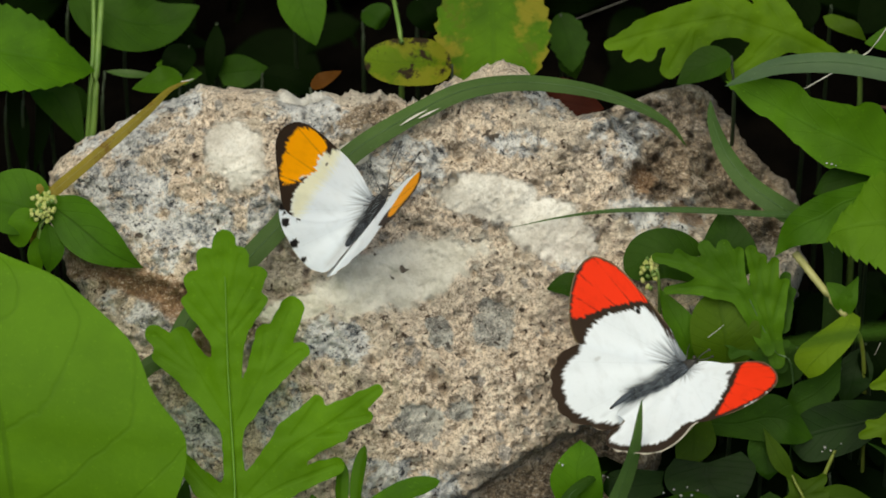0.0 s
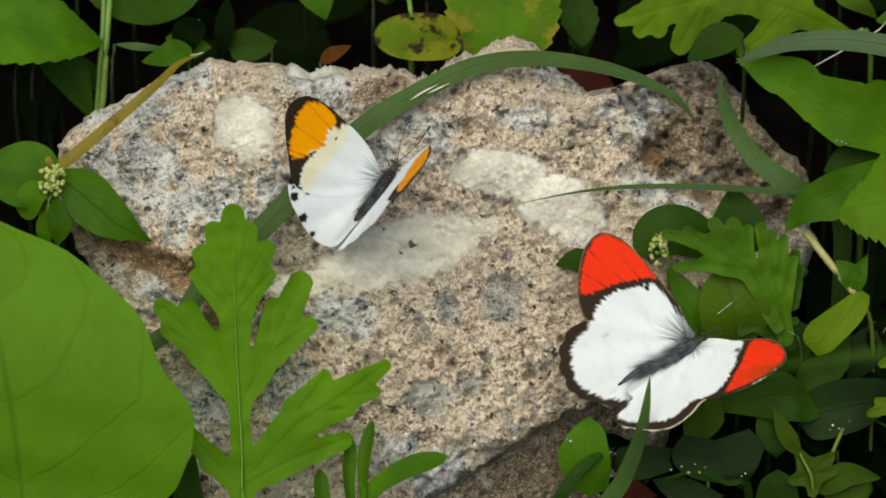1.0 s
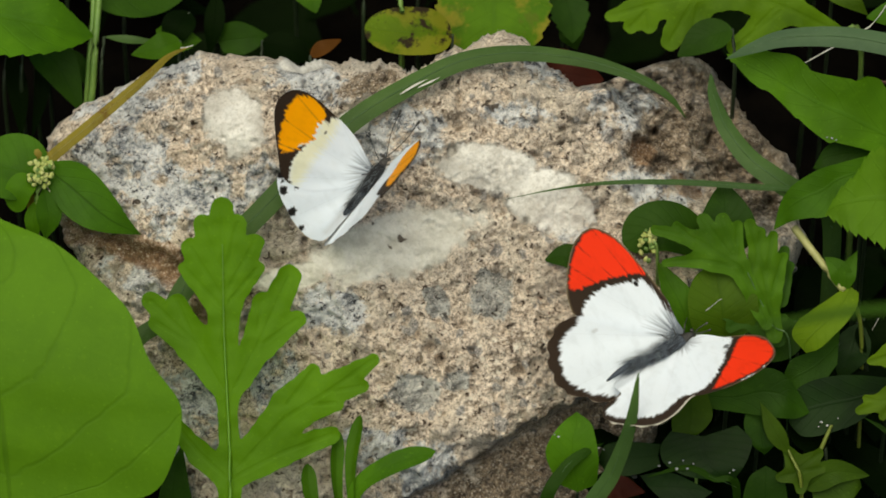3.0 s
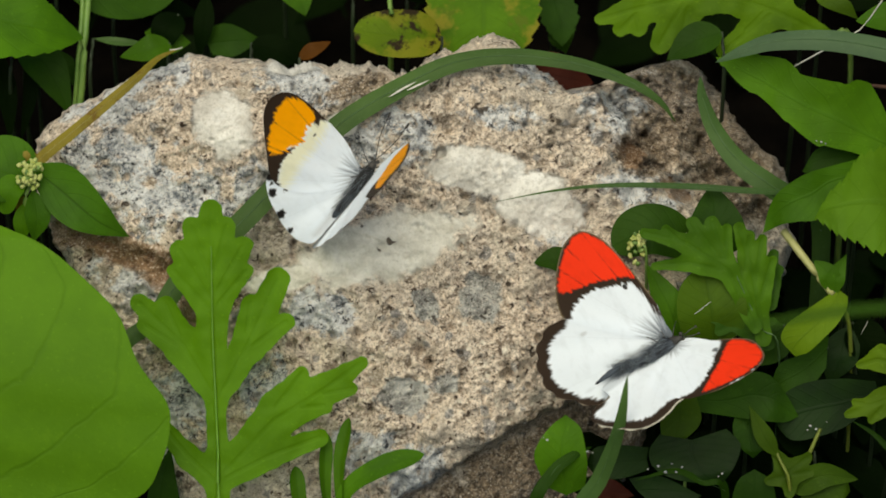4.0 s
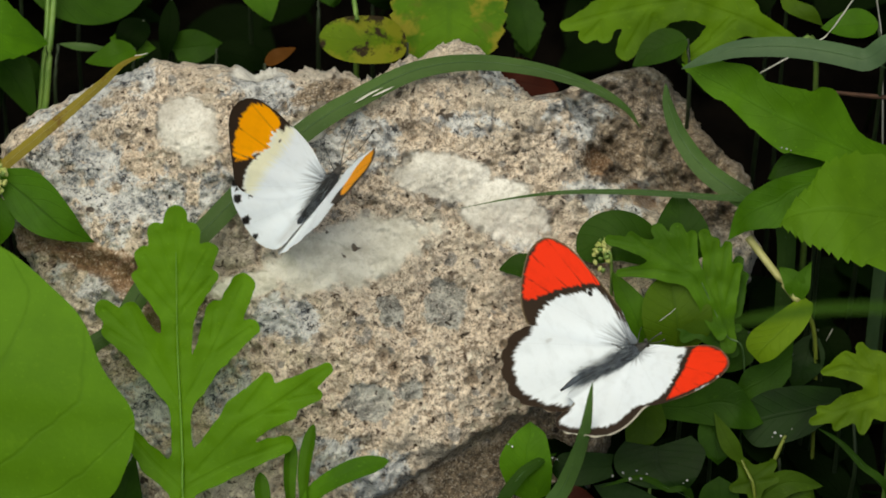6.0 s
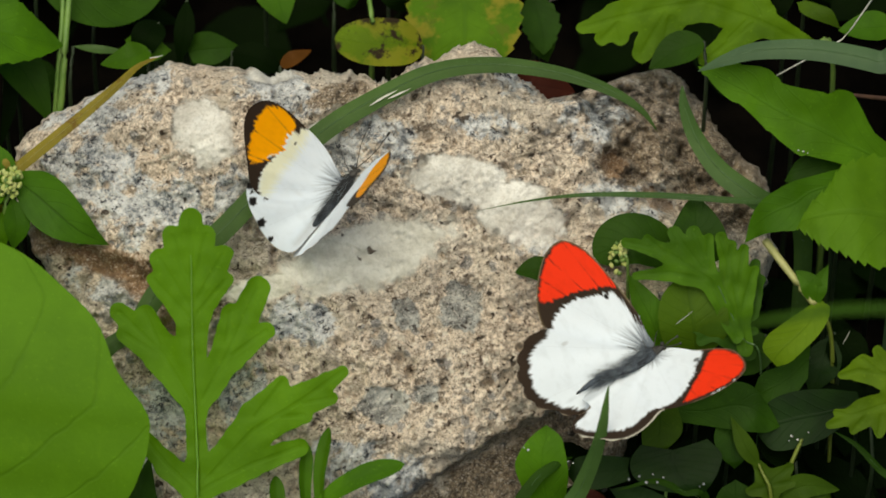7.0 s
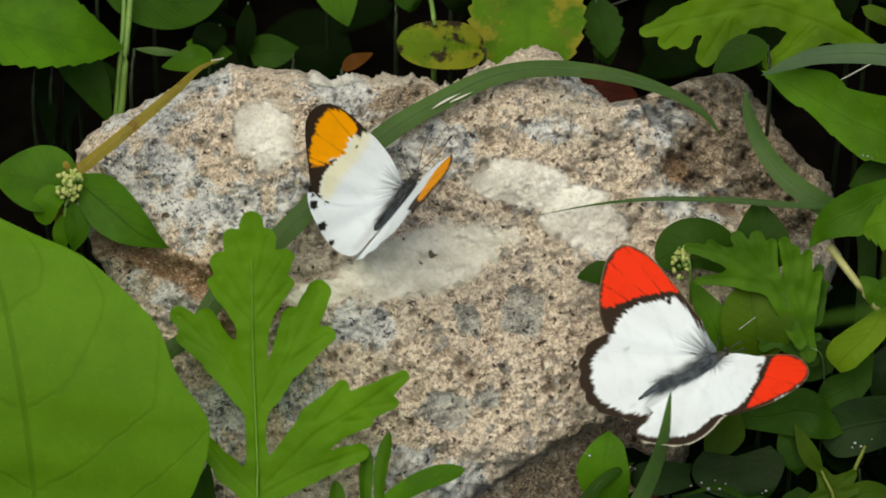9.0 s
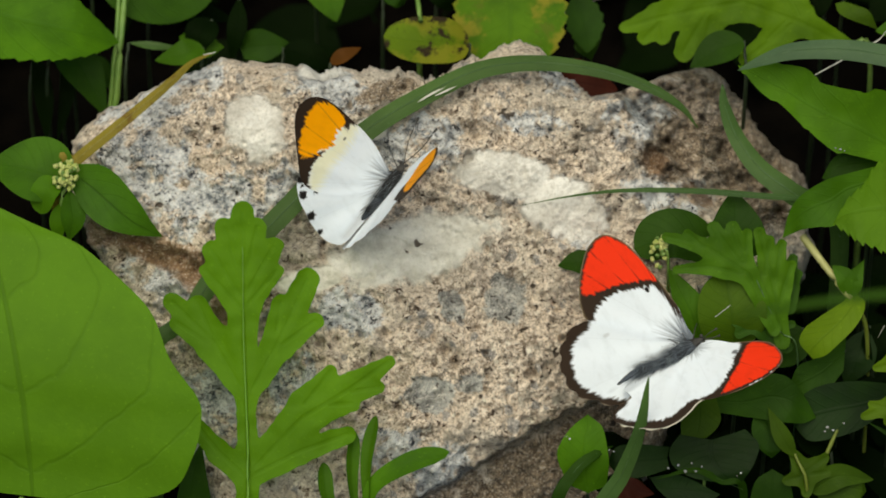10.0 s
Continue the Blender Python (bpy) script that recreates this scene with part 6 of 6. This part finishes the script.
def body_parts(parent, path, radii, feeler, hairs, pile):
    """Body along a path in the slope frame (tail to head), with abdomen, thorax, head, eyes, antennae and legs."""
    def loft(name, pts, rr, material):
        bm = bmesh.new()
        line = spline(pts, 18)
        rings = []
        for i, c in enumerate(line):
            ahead = (line[min(i + 1, 18)] - line[max(i - 1, 0)]).normalized()
            a = ahead.cross(Vector((0, 0, 1))).normalized()
            b = a.cross(ahead)
            u = i / 18 * (len(rr) - 1)
            r = rr[int(u)] + (rr[min(int(u) + 1, len(rr) - 1)] - rr[int(u)]) * (u % 1) + 0.05 * math.sin(i * 2.2)
            rings.append([bm.verts.new(SLOPE.to_3x3() @ (c + (a * math.cos(t) + b * math.sin(t)) * r) * 0.001) for t in (k / 14 * math.tau for k in range(14))])
        for r0, r1 in zip(rings, rings[1:]):
            for k in range(14):
                bm.faces.new((r0[k], r0[(k + 1) % 14], r1[(k + 1) % 14], r1[k]))
        bm.faces.new(rings[0][::-1])
        bm.faces.new(rings[-1])
        return part(name, bm, material, parent)
    loft("abdomen", path[:3], radii[:4], FUR)
    thorax = loft("thorax", path[2:4], radii[4:8], pile)
    head = loft("head", path[3:5], radii[8:11], CHITIN)
    ahead = (Vector(path[4]) - Vector(path[3])).normalized()
    side = ahead.cross(Vector((0, 0, 1))).normalized()
    for s in (-1, 1):
        bm = bmesh.new()
        bmesh.ops.create_icosphere(bm, subdivisions=2, radius=0.0004)
        bmesh.ops.translate(bm, vec=SLOPE.to_3x3() @ (Vector(path[4]) + side * s * 0.6) * 0.001, verts=bm.verts)
        part("eye", bm, CHITIN, head)
        bm = bmesh.new()
        tip = Vector(path[4]) + ahead * feeler + side * s * feeler * 0.22 + Vector((0, 0, 1.2))
        mid = Vector(path[4]) + ahead * feeler * 0.5 + side * s * feeler * 0.16 + Vector((0, 0, 1.0))
        tube_mesh(bm, [SLOPE.to_3x3() @ q * 0.001 for q in (Vector(path[4]), mid, tip)], 0.00009, 6, 1.0)
        tube_mesh(bm, [SLOPE.to_3x3() @ q * 0.001 for q in (tip - (tip - mid) * 0.18, tip, tip + (tip - mid) * 0.02)], 0.00024, 6, 0.9)
        part("antenna", bm, CHITIN, head)
    rnd = random.Random(hairs)
    for name, material, count in (("dark_fur", pile, 420), ("pale_fur", HAIR, 520 if pile is FUR else 140)):
        bm = bmesh.new()
        for k in range(count):
            u = rnd.random()
            root = Vector(path[1]).lerp(Vector(path[2]), u * 2) if u < 0.5 else Vector(path[2]).lerp(Vector(path[3]), u * 2 - 1)
            a = rnd.uniform(-0.2, math.pi + 0.2)
            off = side * math.cos(a) + Vector((0, 0, 1)) * math.sin(a)
            q = root + off * (0.75 + 0.45 * u)
            end = q + off * rnd.uniform(0.2, 1.0) - ahead * rnd.uniform(0.5, 2.4) + side * rnd.uniform(-0.8, 0.8)
            tube_mesh(bm, [SLOPE.to_3x3() @ v * 0.001 for v in (q, (q + end) / 2 + off * 0.1, end)], 0.000028, 3, 0.3)
        part(name, bm, material, thorax)
    for k in range(3):
        for s in (-1, 1):
            bm = bmesh.new()
            root = Vector(path[3]) - ahead * k * 0.9
            tube_mesh(bm, [SLOPE.to_3x3() @ q * 0.001 for q in (root, root + side * s * 2.2 + ahead * (1 - k) * 1.5 + Vector((0, 0, 0.2)), root + side * s * 3.0 + ahead * (1 - k) * 2.5 + Vector((0, 0, -2.6)))], 0.00012, 6, 0.5)
            part("leg", bm, CHITIN, thorax)


def orange_butterfly():
    o = thing("butterfly", at((-12.9, 12.4, 10.0)), "white butterfly with orange black-edged wing tips resting on the boulder", "butterfly", "butterflies")
    body_parts(o, [(-6.8, -7.6, -0.3), (-3.4, -4.3, 0.6), (-0.6, -1.2, 1.2), (2.3, 3.2, 1.2), (3.1, 4.6, 0.9)],
               (0.3, 0.75, 0.85, 0.9, 0.9, 1.25, 1.25, 0.8, 0.8, 0.7, 0.35), 9.0, 5, DARK_FUR)
    left, right = ((0.60, 0.80, 0.0), (-0.70, 0.52, 0.50)), ((0.62, 0.78, 0.0), (0.095, -0.076, 0.993))
    wing(o, "left_hindwing", (-0.2, 0.0, 0.84), *left, HIND_A, tint_hind_a)
    wing(o, "left_forewing", (0.2, 0.4, 0.9), *left, FORE_A, tint_fore_a, (("tip", FORE_A_TIP), ("dark", FORE_A_DARK), ("yellow", FORE_A_YELLOW)))
    wing(o, "right_hindwing", (0.6, -0.6, 0.6), *right, HIND_D, tint_hind_d, bow=0.0)
    wing(o, "right_forewing", (0.62, -0.58, 0.8), *right, FORE_D, tint_fore_d, (("tip", FORE_D_TIP),), bow=0.0)
    return o


def red_butterfly():
    o = thing("butterfly", at((43.7, -16.0, 15.5)), "white butterfly with scarlet black-edged wing tips perched on leaves", "butterfly", "butterflies")
    body_parts(o, [(-13.2, -7.8, 0.5), (-9.3, -5.1, 1.2), (-3.7, -3.1, 1.6), (0.7, 0.0, 1.4), (2.6, 0.9, 1.0)],
               (0.22, 0.55, 0.65, 0.85, 1.0, 1.45, 1.45, 1.0, 0.9, 0.7, 0.3), 3.2, 6, FUR)
    left, right = ((0.87, 0.49, 0.0), (-0.49, 0.87, 0.10)), ((0.87, 0.49, 0.0), (0.25, -0.434, 0.867))
    wing(o, "left_hindwing", (-0.2, 0.3, 0.84), *left, HIND_B, tint_hind_b, (("inner", HIND_B_INNER),), bow=0.04, scallop=0.028)
    wing(o, "left_forewing", (0.0, 0.3, 0.9), *left, FORE_B, tint_fore_b, (("tip", FORE_B_TIP), ("band", FORE_B_BAND)), bow=0.04)
    hind = wing(o, "right_hindwing", (0.5, -0.6, 0.5), *right, HIND_C, tint_hind_c, (("inner", HIND_C_INNER),), bow=0.02, scallop=0.012)
    fore = wing(o, "right_forewing", (0.5, -0.6, 0.75), *right, FORE_C, tint_fore_c, (("tip", FORE_C_TIP), ("band", FORE_C_BAND)), bow=0.02)
    return hind, fore


orange_butterfly()
RED_HIND, RED_FORE = red_butterfly()


# ---- a grass stalk nearer to the lens, blurred, swaying ----
def near_stalk():
    foot = (72.6, -14.0, 220.0)
    p = plant("grass_stalk", foot, "green grass stalk swaying in the air before the butterfly", "grass")
    low = rooted(foot)
    leaf(p, [(low[0], low[1] - 12, low[2] - 7), foot, (71.9, -11.0, 220.0), (69.6, -7.7, 220.0), (65.0, -7.0, 220.0), (57.5, -7.2, 220.0), (49.9, -8.3, 220.0), (42.4, -9.6, 220.0), (37.8, -10.6, 220.0)], 1.5, SHADE, "blade", tilt=(0, 0.3, 1), cup=-0.2, nv=6, nu=60, name="blade")
    return p


STALK = near_stalk()


# ---- movement ----
def motions():
    root = STALK.location.copy()
    lift = ((0.0, -0.35), (0.3, -1.2), (0.6, -2.7), (0.8, -2.9), (1.0, -6.7), (1.1, -5.6), (1.2, -3.8), (1.3, -1.6), (1.4, -4.2), (1.5, -4.8), (1.6, -3.6), (1.8, -3.2), (2.0, -2.4), (2.3, -1.0), (2.7, -0.8),
            (3.8, -0.2), (4.5, 0.0), (5.7, 0.8), (6.8, 1.3), (7.5, 1.5), (8.5, 2.4), (10.0, 2.6))
    rise = SLOPE.to_3x3() @ Vector((0, 1, 0)) * 0.0009
    walk(STALK, [(t, Matrix.Translation(root + rise * d)) for t, d in lift])
    hinge = SLOPE.to_3x3() @ Vector((0.5, -0.6, 0.6)) * 0.001
    axis = SLOPE.to_3x3() @ Vector((0.87, 0.49, 0))
    flick = ((0.0, 0), (8.3, 0), (8.4, 5.5), (8.5, 5.5), (8.6, 0.6), (8.7, 0), (10.0, 0))
    for wing_part, share in ((RED_FORE, 1.0), (RED_HIND, 0.7)):
        walk(wing_part, [(t, Matrix.Translation(hinge) @ Matrix.Rotation(radians(a * share), 4, axis) @ Matrix.Translation(-hinge)) for t, a in flick])


motions()
